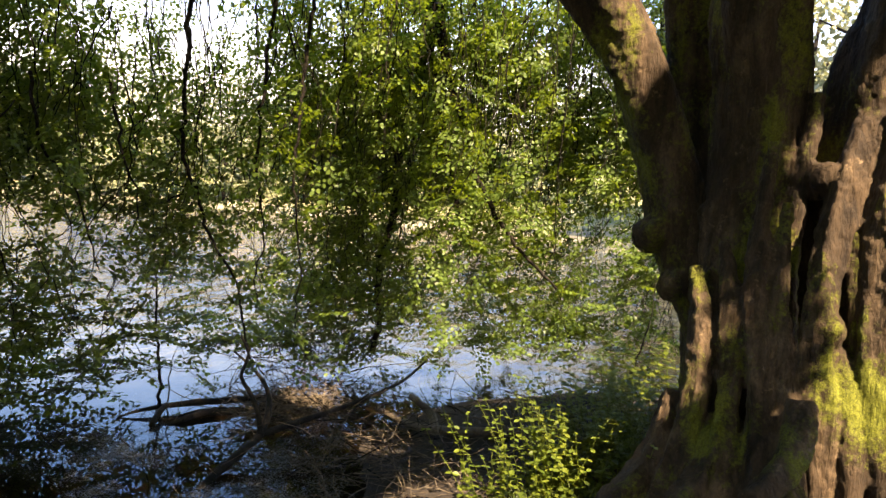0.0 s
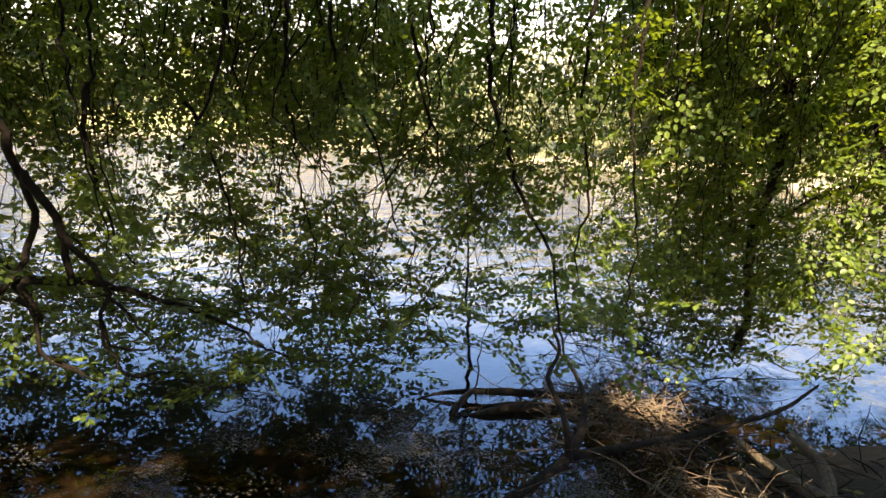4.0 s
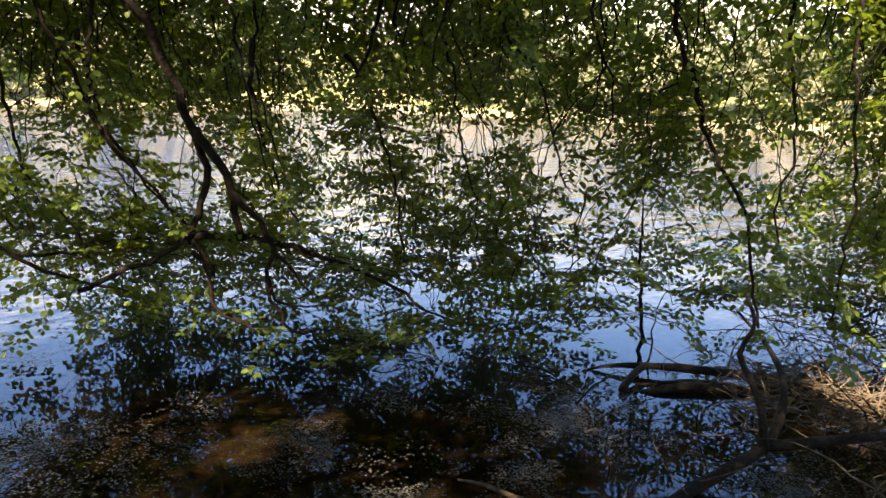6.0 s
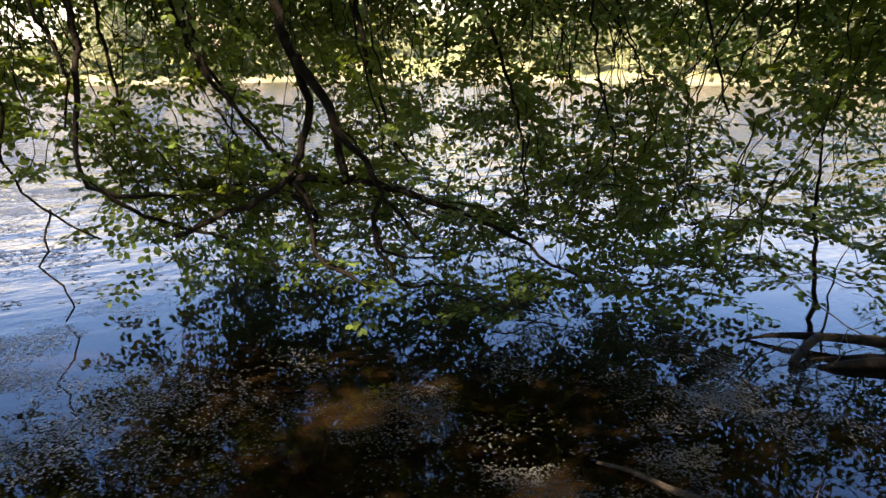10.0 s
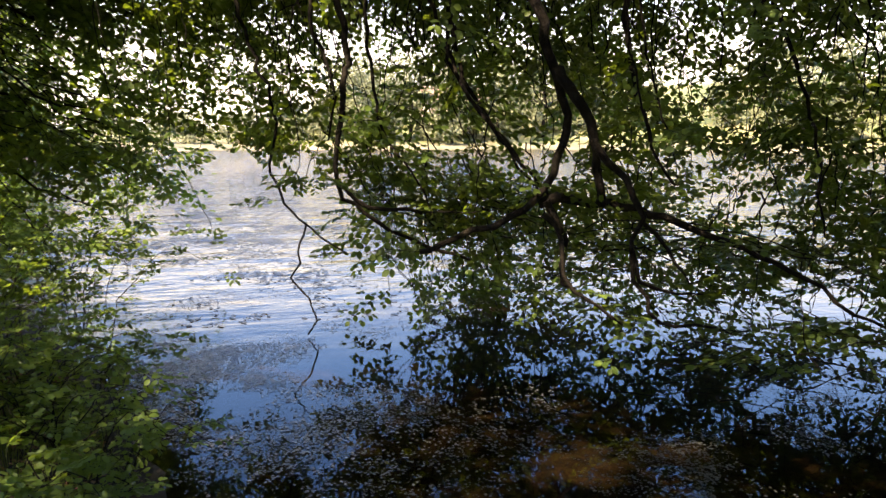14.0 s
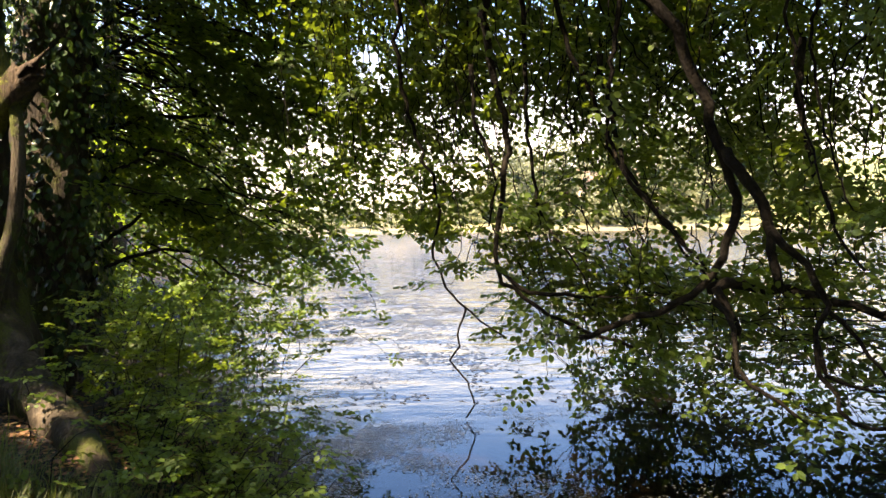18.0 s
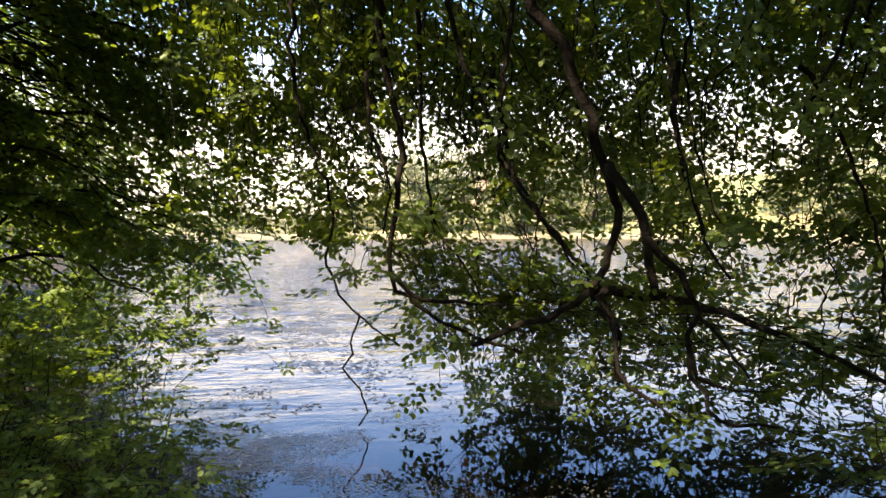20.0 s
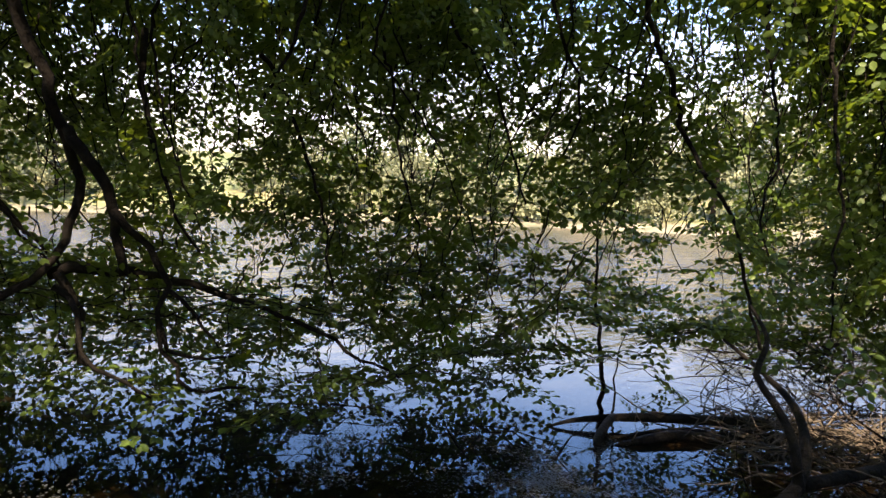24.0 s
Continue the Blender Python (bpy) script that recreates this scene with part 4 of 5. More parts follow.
crown = Leaves()
clumps(crown, 2500, crown_place, 48, 0.55, 0.22, 0.165)
# extra unseen clumps set in the sun's path to shade the trunk
for px, py, pz in ((0.6, 6.0, 2.2), (1.0, 5.7, 1.4), (1.0, 5.8, 2.4), (1.0, 5.8, 3.4), (1.5, 5.5, 1.2), (1.5, 5.5, 2.4), (1.7, 5.6, 3.4), (0.5, 6.1, 3.2), (0.3, 5.2, 0.9), (1.6, 4.9, 0.9)):
    clumps(crown, 30, lambda: Vector((px, py, pz)) + TO_SUN * rng.uniform(4.5, 8.5) + jitter(0.3, rng), 48, 0.4, 0.2, 0.145)
GAPS = [((0.27, 5.95, 3.72), 0.32), ((1.64, 5.1, 1.7), 0.16), ((1.5, 5.1, 1.3), 0.16), ((1.9, 5.4, 3.1), 0.14), ((1.38, 5.3, 1.5), 0.1), ((-0.1, 6.3, 0.9), 0.36), ((-0.35, 6.55, 0.8), 0.4), ((0.05, 6.1, 0.9), 0.2),
        ((1.25, 5.68, 2.5), 0.05), ((1.25, 5.66, 3.1), 0.06), ((1.29, 5.48, 2.12), 0.11), ((1.33, 5.41, 1.79), 0.09), ((1.55, 5.37, 2.04), 0.17), ((1.45, 5.43, 3.0), 0.12), ((1.7, 5.4, 2.5), 0.13),
        ((1.27, 5.2, 1.65), 0.13), ((1.27, 5.2, 1.35), 0.12), ((1.55, 5.1, 1.7), 0.16), ((1.55, 5.15, 2.1), 0.2), ((1.33, 5.4, 2.5), 0.14), ((1.6, 5.3, 2.6), 0.16), ((1.7, 5.5, 3.2), 0.15), ((1.8, 5.5, 3.6), 0.2), ((1.1, 8.4, 0.9), 0.3), ((-4.7, 2.6, 0.4), 0.07), ((-5.6, 2.5, 0.3), 0.04), ((-6.1, 6.0, -0.4), 0.2), ((-4.35, 6.6, -0.4), 0.2), ((-5.9, 2.1, 0.4), 0.06), ((-6.4, 1.45, 1.4), 0.08),
        ((-2.4, 9.4, 0.4), 0.3), ((-6.5, 1.75, 2.75), 0.25), ((-0.8, 10.4, 2.5), 1.1), ((0.8, 10.6, 2.2), 1.0), ((-2.0, 10.2, 3.2), 0.9), ((-0.3, 10.0, 4.2), 0.9),
        ((-2.9, 9.3, 2.4), 0.35), ((0.2, 9.9, 3.4), 0.7), ((-1.2, 9.8, 1.4), 0.5), ((-8.2, 2.2, 2.5), 1.1), ((-8.9, 2.6, 1.6), 0.9), ((-9.3, 3.2, 2.6), 1.0), ((-9.2, 3.1, 3.8), 0.9), ((-7.9, 1.9, 3.6), 0.9), ((-9.0, 2.4, 3.0), 0.9), ((-8.0, 2.2, 1.2), 0.6), ((-7.0, 2.6, 0.8), 0.2),
        ((-5.9, 6.2, 0.55), 0.14)]
crown.open_gaps(GAPS, 0.09)
under(beech, crown.link("crown", LEAF, None, "", SLIM_LEAF))["kind"] = "stuff"

# ---- ivy-clad tree on the bank ----
ivy_tree = thing("ivy_clad_tree", (-6.9, 1.1, gz(-6.9, 1.1)), "old tree with ivy-covered twin trunks and mossy root", "tree")
tw = Tubes()
lb = gz(-6.7, 1.1) - 0.2
stem(tw, [(-6.60, 1.15, lb), (-6.70, 1.10, 1.14), (-6.74, 1.05, 1.9), (-6.70, 1.08, 2.63), (-6.6, 1.15, 3.3), (-6.5, 1.2, 5.5)], [0.42, 0.25, 0.22, 0.22, 0.21, 0.18], 0.07)
stem(tw, [(-7.5, 1.0, lb), (-7.45, 1.12, 0.7), (-7.5, 1.14, 1.5), (-7.5, 1.2, 2.37), (-7.4, 1.3, 3.2), (-7.3, 1.5, 5.8)], [0.45, 0.3, 0.26, 0.25, 0.24, 0.18], 0.06)
stem(tw, [(-6.6, 1.2, 0.95), (-6.25, 1.6, gz(-6.25, 1.6) + 0.2), (-5.85, 2.05, gz(-5.85, 2.05) + 0.08), (-5.5, 2.4, gz(-5.5, 2.4) + 0.02), (-5.2, 2.7, gz(-5.2, 2.7) - 0.2)], [0.22, 0.16, 0.12, 0.08, 0.05], 0.06, 14)
for ex, ey, r in ((-5.7, 1.3, 0.17), (-6.1, 0.4, 0.16)):
    stem(tw, [(-6.6, 1.2, 0.95), ((ex - 6.6) / 2, (ey + 1.2) / 2, gz(ex, ey) + 0.28), (ex, ey, gz(ex, ey) + 0.02), (ex + 0.4, ey + 0.2, gz(ex, ey) - 0.2)], [0.2, r, r * 0.7, r * 0.4], 0.05, 14)
fused(under(ivy_tree, tw.link("trunk", MOSSY)), 0.03, 0.05, 0.2)
t = Tubes()
stem(t, [(-6.36, 1.33, 0.95), (-6.43, 1.41, 1.38), (-6.48, 1.48, 1.7), (-6.5, 1.5, 2.3), (-6.6, 1.3, 2.9)], [0.05, 0.045, 0.045, 0.04, 0.05], 0.05, 10)
under(ivy_tree, t.link("side_stem", MOSSY))
t = Tubes()
stem(t, [(-6.64, 1.25, 2.3), (-6.5, 1.45, 2.45), (-6.46, 1.6, 2.56)], [0.11, 0.095, 0.08], 0.3, 12, 0.05)
for k in range(9):           # torn splinters at the break
    a = k * 0.7
    s = Vector((-6.46 + 0.055 * math.cos(a), 1.58, 2.55 + 0.055 * math.sin(a)))
    t.add([s, s + Vector((0.01, 0.08, 0.05)) + jitter(0.012, rng), s + Vector((0.02, 0.16, 0.1)) * rng.uniform(0.5, 1.2) + jitter(0.02, rng)], [0.028, 0.018, 0.003], 5)
under(ivy_tree, t.link("broken_stub", BARK, None, "torn orange-brown broken branch stub"))
ivy = Leaves()
for i in range(5200):
    z = rng.uniform(0.5, 5.2)
    if rng.random() < 0.78:
        cx, cy, r = -7.47, 1.2 + 0.05 * z, 0.30
    else:
        cx, cy, r = -6.70, 1.1, 0.26
        z = rng.uniform(1.2, 4.5)
    a = rng.uniform(0, 6.283)
    o = Vector((math.cos(a), math.sin(a), 0))
    r += 0.12 * max(0, noise.noise((cx + 2 * o.x, cy + 2 * o.y, z * 1.4))) + rng.uniform(-0.02, 0.06)
    ivy.add(Vector((cx, cy, z)) + o * r, Vector((0, 0, -1)) + jitter(0.5, rng), o + Vector((0, 0, 0.4)) + jitter(0.35, rng), rng.uniform(0.05, 0.085))
under(ivy_tree, ivy.link("ivy", IVY, None, "dark glossy ivy"))["kind"] = "stuff"
SHAFTS = [((rng.uniform(-9.5, -7.7), rng.uniform(2.0, 3.5), rng.uniform(0.8, 3.8)), 0.1) for k in range(80)]      # sunbeams that find a way through the leaves
for k, (ex, ey, ez) in enumerate(((-9.2, 3.0, 4.4), (-8.8, 2.4, 3.4), (-9.4, 2.2, 2.9), (-8.3, 2.6, 4.9), (-8.6, 1.9, 2.4), (-8.0, 2.2, 3.0), (-10.2, 2.4, 3.6), (-9.3, 3.3, 3.3), (-9.2, 3.1, 2.5), (-8.9, 2.9, 1.8), (-9.4, 3.3, 4.4), (-8.0, 2.6, 2.1), (-8.4, 2.6, 1.3))):
    t = Tubes()
    z0 = ez - 0.5 if k % 2 else ez - 0.2
    limb = spline([(-7.35, 1.35, z0), (-7.35 + (ex + 7.35) * 0.5, 1.35 + (ey - 1.35) * 0.45, ez + 0.1), (ex, ey, ez - 0.25)], 0.15)
    t.add([q + jitter(0.02, rng) for q in limb], [0.014 * (1 - 0.8 * i / len(limb)) + 0.005 for i in range(len(limb))], 6, 0.06)
    under(ivy_tree, t.link("limb", TWIG))
    for j in range(3):
        q = limb[rng.randrange(2, len(limb))] + jitter(0.1, rng)
        a = rng.uniform(-0.9, 1.7)
        d = Vector((-math.cos(a), math.sin(a), 0))
        reach, drop = rng.uniform(0.5, 1.4), min(rng.uniform(0.4, 1.5), q.z - 0.6)
        pts = [q, q + d * reach * 0.45 + Vector((0, 0, -drop * 0.15)) + jitter(0.08, rng), q + d * reach * 0.8 + Vector((0, 0, -drop * 0.55)), q + d * reach + Vector((0, 0, -drop))]
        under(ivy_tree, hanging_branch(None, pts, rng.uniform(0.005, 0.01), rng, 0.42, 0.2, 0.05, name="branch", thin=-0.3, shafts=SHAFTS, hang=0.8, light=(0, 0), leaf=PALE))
for k in range(235):         # arching outer branches of the ivy tree, drooping over the water
    u, v = math.sqrt(rng.uniform(0, 1)), rng.uniform(0, 1) ** 0.7
    e = Vector((-7.75 - 1.45 * u + rng.gauss(0, 0.16), 1.45 + 1.75 * u + rng.gauss(0, 0.12), 0.95 + 3.5 * v))
    q = Vector((-7.5 - 0.5 * u, 1.25 + 0.3 * u, e.z + 0.3 + 0.6 * u))
    pts = [q, q.lerp(e, 0.35) + Vector((0, 0, 0.14)) + jitter(0.08, rng), q.lerp(e, 0.7) + Vector((0, 0, 0.1)) + jitter(0.06, rng), e]
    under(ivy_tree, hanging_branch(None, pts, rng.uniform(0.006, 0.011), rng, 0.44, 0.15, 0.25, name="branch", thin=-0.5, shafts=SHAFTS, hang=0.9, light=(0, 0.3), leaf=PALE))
top = Leaves()
clumps(top, 46, lambda: (rng.uniform(-9, -6), rng.uniform(1.6, 3.2), rng.uniform(5.6, 9)), 50, 0.55, 0.25, 0.11)
top.open_gaps(GAPS)
under(ivy_tree, top.link("crown", LEAF, None, "", SLIM_LEAF))["kind"] = "stuff"

# ---- fallen wood in the water ----
STRAW = rough_surface("dry_twigs", [(0.045, 0.033, 0.022), (0.09, 0.07, 0.048), (0.16, 0.13, 0.09)], 5.0, 0.85, 0.4, None, 40)


def sticks(name, at, label, category, runs, mat, group=""):
    e = thing(name, at, label, category, group)
    for part_name, pts, radii, sides in runs:
        t = Tubes()
        line = spline(pts, 0.07)
        k = [i / (len(line) - 1) * (len(radii) - 1) for i in range(len(line))]
        t.add(line, [float(np.interp(a, range(len(radii)), radii)) for a in k], sides, 0.06, 0.03, rng)
        under(e, t.link(part_name, mat))
    return e


sticks("fallen_log", (-4.3, 8.6, 0), "dark wet log lying half sunk in the shallows", "log", [
    ("log", [(-4.42, 8.58, -0.02), (-4.28, 8.72, 0.04), (-4.02, 8.93, 0.075), (-3.7, 9.17, 0.085), (-3.38, 9.43, 0.07), (-3.0, 9.72, 0.05), (-2.4, 9.9, 0.0)], [0.006, 0.028, 0.036, 0.038, 0.04, 0.04, 0.03], 12),
    ("stub", [(-4.0, 8.92, 0.09), (-3.97, 8.72, 0.075), (-3.92, 8.5, 0.04), (-3.9, 8.44, 0.02)], [0.03, 0.032, 0.034, 0.03], 10)], WETLOG)
sticks("fallen_log", (-3.6, 8.8, 0), "thin dark branches lying flat on the water", "log", [
    ("log", [(-3.86, 8.54, -0.02), (-3.73, 8.67, 0.02), (-3.58, 8.91, 0.035), (-3.41, 9.06, 0.03), (-3.2, 9.25, 0.0)], [0.012, 0.034, 0.04, 0.036, 0.02], 10),
    ("branch", [(-3.92, 8.68, 0.0), (-3.64, 8.97, 0.045), (-3.41, 9.16, 0.04), (-3.05, 9.42, 0.0)], [0.008, 0.022, 0.024, 0.015], 8)], WETLOG)
sticks("leaning_branch", (-2.7, 7.4, -0.1), "bent mossy branch rising out of the shallows", "branch", [
    ("stem", [(-2.75, 6.7, -0.15), (-2.78, 7.35, 0.0), (-2.66, 7.75, 0.12), (-2.56, 8.05, 0.26), (-2.65, 8.4, 0.48), (-2.9, 8.7, 0.62), (-3.2, 8.8, 0.8)], [0.045, 0.042, 0.04, 0.035, 0.027, 0.018, 0.01], 10),
    ("branch", [(-2.58, 8.0, 0.22), (-2.2, 8.4, 0.3), (-1.8, 8.8, 0.4), (-1.4, 9.1, 0.58), (-1.2, 9.4, 0.75)], [0.036, 0.03, 0.024, 0.018, 0.01], 8),
    ("branch", [(-2.56, 7.98, 0.2), (-2.6, 7.97, 0.46), (-2.71, 8.0, 0.64), (-2.81, 8.04, 0.76), (-2.79, 8.16, 0.94), (-2.9, 8.22, 1.11)], [0.03, 0.025, 0.021, 0.018, 0.014, 0.009], 8)], WETLOG)
sticks("fallen_branch", (-0.9, 9.0, 0.1), "bare mossy branch lying along the muddy shore", "branch", [
    ("stem", [(-1.7, 9.25, 0.2), (-1.45, 9.0, 0.2), (-1.15, 8.72, 0.21), (-0.8, 8.33, 0.34), (-0.25, 8.02, 0.49), (0.25, 7.9, 0.62)], [0.03, 0.04, 0.048, 0.045, 0.042, 0.04], 10),
    ("fork", [(-0.95, 8.5, 0.29), (-1.05, 8.85, 0.34), (-1.3, 9.1, 0.42)], [0.045, 0.045, 0.035], 8)], STRAW)
sticks("sunken_stick", (-3.5, 6.6, 0), "brown bare stick floating near the bank", "stick", [
    ("stem", [(-3.76, 6.5, 0.01), (-3.6, 6.58, 0.02), (-3.4, 6.6, 0.03), (-3.1, 6.66, 0.04), (-2.7, 6.6, 0.03)], [0.008, 0.016, 0.02, 0.026, 0.02], 7)], DEAD)


def bare_twigs(name, centre, label, count, span, height, thick, seed, mat, flat=0.5):
    """A tangle of bare twigs, thrown about a middle."""
    r = random.Random(seed)
    e = thing(name, centre, label, "brushwood")
    rest = Tubes()
    for i in range(count):
        t = Tubes() if i < 90 else rest
        a = r.uniform(0, 6.283)
        p = Vector(centre) + Vector((r.gauss(0, span[0]), r.gauss(0, span[1]), r.uniform(0, height)))
        d = Vector((math.cos(a), math.sin(a), r.gauss(0.0, flat)))
        n = r.randint(4, 9)
        pts = [p]
        for j in range(n):
            d = (d + jitter(0.25, r)).normalized()
            q = pts[-1] + d * 0.11
            q.z = max(q.z, gz(q.x, q.y) - 0.02)
            pts.append(q)
        rad = thick * r.uniform(0.4, 1.4)
        t.add(pts, [rad * (1 - 0.75 * j / n) for j in range(n + 1)], 4, 0.1, 0, r)
        if i < 90:
            under(e, t.link("twig", mat))
    if rest.v:
        under(e, rest.link("brush", mat))["kind"] = "stuff"
    return e


bare_twigs("twig_pile", (-2.75, 9.5, 0.04), "heap of broken twigs and dead reeds caught at the shore", 300, (0.42, 0.45), 0.1, 0.006, 3, STRAW, 0.25)
bare_twigs("twig_pile", (-2.9, 10.6, 0.1), "grey tangle of bare brushwood standing in the water", 260, (0.5, 0.5), 0.5, 0.005, 4, TWIG)
bare_twigs("twig_pile", (-0.7, 7.9, 0.1), "bleached dead twigs strewn over the mud", 280, (0.6, 0.6), 0.1, 0.006, 5, STRAW, 0.12)
bare_twigs("twig_pile", (-1.5, 8.0, 0.02), "thin dead twigs scattered over wet mud", 60, (0.5, 0.6), 0.06, 0.005, 7, STRAW, 0.1)
bare_twigs("twig_pile", (-1.6, 8.7, 0.05), "dark bare twigs reaching over shallow water", 150, (0.6, 0.6), 0.3, 0.005, 6, TWIG, 0.3)
bare_twigs("twig_pile", (-5.6, 6.7, 0.1), "fine bare twigs dipping into the lake", 60, (0.7, 0.6), 0.35, 0.004, 8, TWIG, 0.3)
bare_twigs("water_twigs", (-4.2, 8.0, 0.0), "thin bare twigs sticking out of the water", 12, (0.25, 0.3), 0.12, 0.005, 12, TWIG, 0.9)

# young stem with leaves behind the log
sap = thing("sapling", (-4.2, 9.15, -0.1), "slender young tree standing in the shallow water", "tree")
under(sap, hanging_branch(None, [(-4.2, 9.15, -0.15), (-4.22, 9.14, 0.5), (-4.27, 9.12, 1.1), (-4.26, 9.12, 1.7), (-4.3, 9.1, 2.2)], 0.024, rng, 0.3, 0.2, 0.3, name="stem"))
under(sap, hanging_branch(None, [(-4.12, 9.15, -0.12), (-4.1, 9.16, 0.3), (-4.05, 9.2, 0.7)], 0.012, rng, 0.26, 0.24, 0.5, name="stem"))
sap2 = thing("sapling", (1.15, 9.9, gz(1.15, 9.9)), "leaning sapling at the water's edge beside the beech", "tree")
under(sap2, hanging_branch(None, [(1.1, 9.8, 0.3), (1.2, 9.95, 0.8), (1.35, 10.1, 1.3), (1.4, 10.2, 1.9)], 0.02, rng, 0.28, 0.2, 0.4, name="stem"))

# ---- plants of the bank ----


def herb(patch, x, y, height, r, size, mat):
    """An upright stalk with opposite leaves."""
    z = gz(x, y) - 0.02
    lean = Vector((r.gauss(0, 0.3), r.gauss(0, 0.3), 1))
    n = max(4, int(height / 0.065))
    pts = [Vector((x, y, z)) + lean * (height * k / n) + jitter(0.006, r) for k in range(n + 1)]
    t, leaves = Tubes(), Leaves()
    t.add(pts, [0.004 * (1 - 0.6 * k / n) for k in range(n + 1)], 3)
    a = r.uniform(0, 3.14)
    for k in range(1, n + 1):
        a += 1.57
        for s in (0, math.pi):
            d = Vector((math.cos(a + s), math.sin(a + s), r.uniform(-0.35, 0.25)))
            leaves.add(pts[k], d, Vector((0, 0, 1)) + jitter(0.25, r), size * (1.2 - 0.5 * k / n) * r.uniform(0.8, 1.2))
    st = under(patch, t.link("stalk", mat))
    leaves.link("foliage", mat, st)


def herb_patch(name, label, centre, span, count, heights, seed, size=0.06, mat=None):
    r = random.Random(seed)
    e = thing(name, (centre[0], centre[1], gz(*centre)), label, "plant")
    for i in range(count):
        herb(e, centre[0] + r.gauss(0, span[0]), centre[1] + r.gauss(0, span[1]), r.uniform(*heights), r, size, mat or HERB)
    return e


herb_patch("nettle_patch", "tall sunlit nettles with narrow yellow-green leaves", (0.38, 6.62), (0.34, 0.32), 300, (0.35, 0.85), 21, 0.055)
herb_patch("nettle_patch", "leafy green weeds at the foot of the beech", (1.1, 8.4), (0.45, 0.45), 70, (0.3, 0.65), 22, 0.085)
herb_patch("weed_patch", "low broad-leaved weeds at the beech root", (0.85, 5.2), (0.15, 0.12), 14, (0.1, 0.25), 23, 0.07, IVY)
def bramble_patch(label, centre, span, count, heights, seed, toward=(0.3, 0.35)):
    """Arching leafy shoots that lean out over the water."""
    r = random.Random(seed)
    e = thing("bramble_patch", (centre[0], centre[1], gz(*centre)), label, "plant")
    for k in range(count):
        x, y = centre[0] + r.gauss(0, span[0]), centre[1] + r.gauss(0, span[1])
        h = r.uniform(*heights)
        d = Vector((toward[0] + r.gauss(0, 0.6), toward[1] + r.gauss(0, 0.6), 0)).normalized()
        foot = Vector((x, y, max(gz(x, y), 0.0) - 0.03))
        pts = [foot, foot + d * h * 0.15 + Vector((0, 0, h * 0.6)), foot + d * h * 0.55 + Vector((0, 0, h)), foot + d * h * 1.0 + Vector((0, 0, h * 0.8))]
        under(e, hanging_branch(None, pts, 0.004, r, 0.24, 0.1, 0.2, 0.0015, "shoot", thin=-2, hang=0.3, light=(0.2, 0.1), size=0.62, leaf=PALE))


bramble_patch("low green brambles hanging over the water's edge", (-5.9, 2.9), (0.5, 0.2), 40, (0.25, 0.5), 24)
bramble_patch("leafy shrub growing between ivy tree and lake", (-7.3, 2.3), (0.5, 0.3), 50, (0.5, 1.1), 25)
bramble_patch("leafy undergrowth along the shaded shore", (-9.4, 1.3), (1.1, 0.4), 60, (0.5, 1.3), 26)
bramble_patch("small leafy weeds at the waterline", (-4.9, 3.3), (0.4, 0.15), 30, (0.2, 0.42), 27)
bramble_patch("low leafy brambles on the shaded bank", (-6.3, 2.4), (0.4, 0.25), 26, (0.25, 0.55), 28)


def grass_tuft(name, label, spots, blades, height, seed):
    r = random.Random(seed)
    x0, y0 = spots[0]
    e = tagged(thing(name, (x0, y0, gz(x0, y0)), label, "grass"), kind="stuff")
    lv = Leaves()
    for x, y in spots:
        for i in range(blades):
            a, q = r.uniform(0, 6.283), abs(r.gauss(0, 0.11))
            px, py = x + q * math.cos(a), y + q * math.sin(a)
            out = Vector((math.cos(a), math.sin(a), 0)) * r.uniform(0.2, 1.0)
            lv.add((px, py, gz(px, py) - 0.01), Vector((0, 0, 1)) + out, Vector((0, 0, 1)) - out * 2 + jitter(0.2, r), height * r.uniform(0.5, 1.2))
    under(e, lv.link("blades", GRASS, None, "", BLADE))["kind"] = "stuff"


grass_tuft("grass_tuft", "long arching sunlit grass by the tree root", [(rng.uniform(-5.1, -3.5), rng.uniform(1.9, 3.1)) for i in range(26)], 110, 0.21, 31)
grass_tuft("grass_tuft", "dry straw-coloured grass in the sun beside the beech", [(rng.uniform(-0.2, 0.7), rng.uniform(5.8, 6.6)) for i in range(30)], 140, 0.2, 32)
grass_tuft("grass_tuft", "thin shaded grass on the bank", [(rng.uniform(-7.0, -3.4), rng.uniform(1.5, 3.3)) for i in range(60)], 80, 0.22, 33)

litter = Leaves()
for i in range(9000):
    x, y = (rng.uniform(-8.5, 3.0), rng.uniform(-1, 6.6)) if i % 2 else (rng.gauss(-5.6, 1.0), rng.gauss(2.0, 0.7))
    litter.add((x, y, 0), Vector((rng.gauss(0, 1), rng.gauss(0, 1), 0.1)), Vector((0, 0, 1)) + jitter(0.25, rng), rng.uniform(0.028, 0.05))
lp = np.array(litter.p)
lp[:, 2] = ground_height(lp[:, 0], lp[:, 1])
keep = lp[:, 2] > 0.03
litter.p = (lp + [0, 0, 0.012])[keep]
litter.d, litter.n, litter.s = (np.array(a)[keep] for a in (litter.d, litter.n, litter.s))
tagged(litter.link("leaf_litter", LITTER, None, "", SLIM_LEAF), "dry brown beech leaves lying on the bank", "leaf litter", kind="stuff")

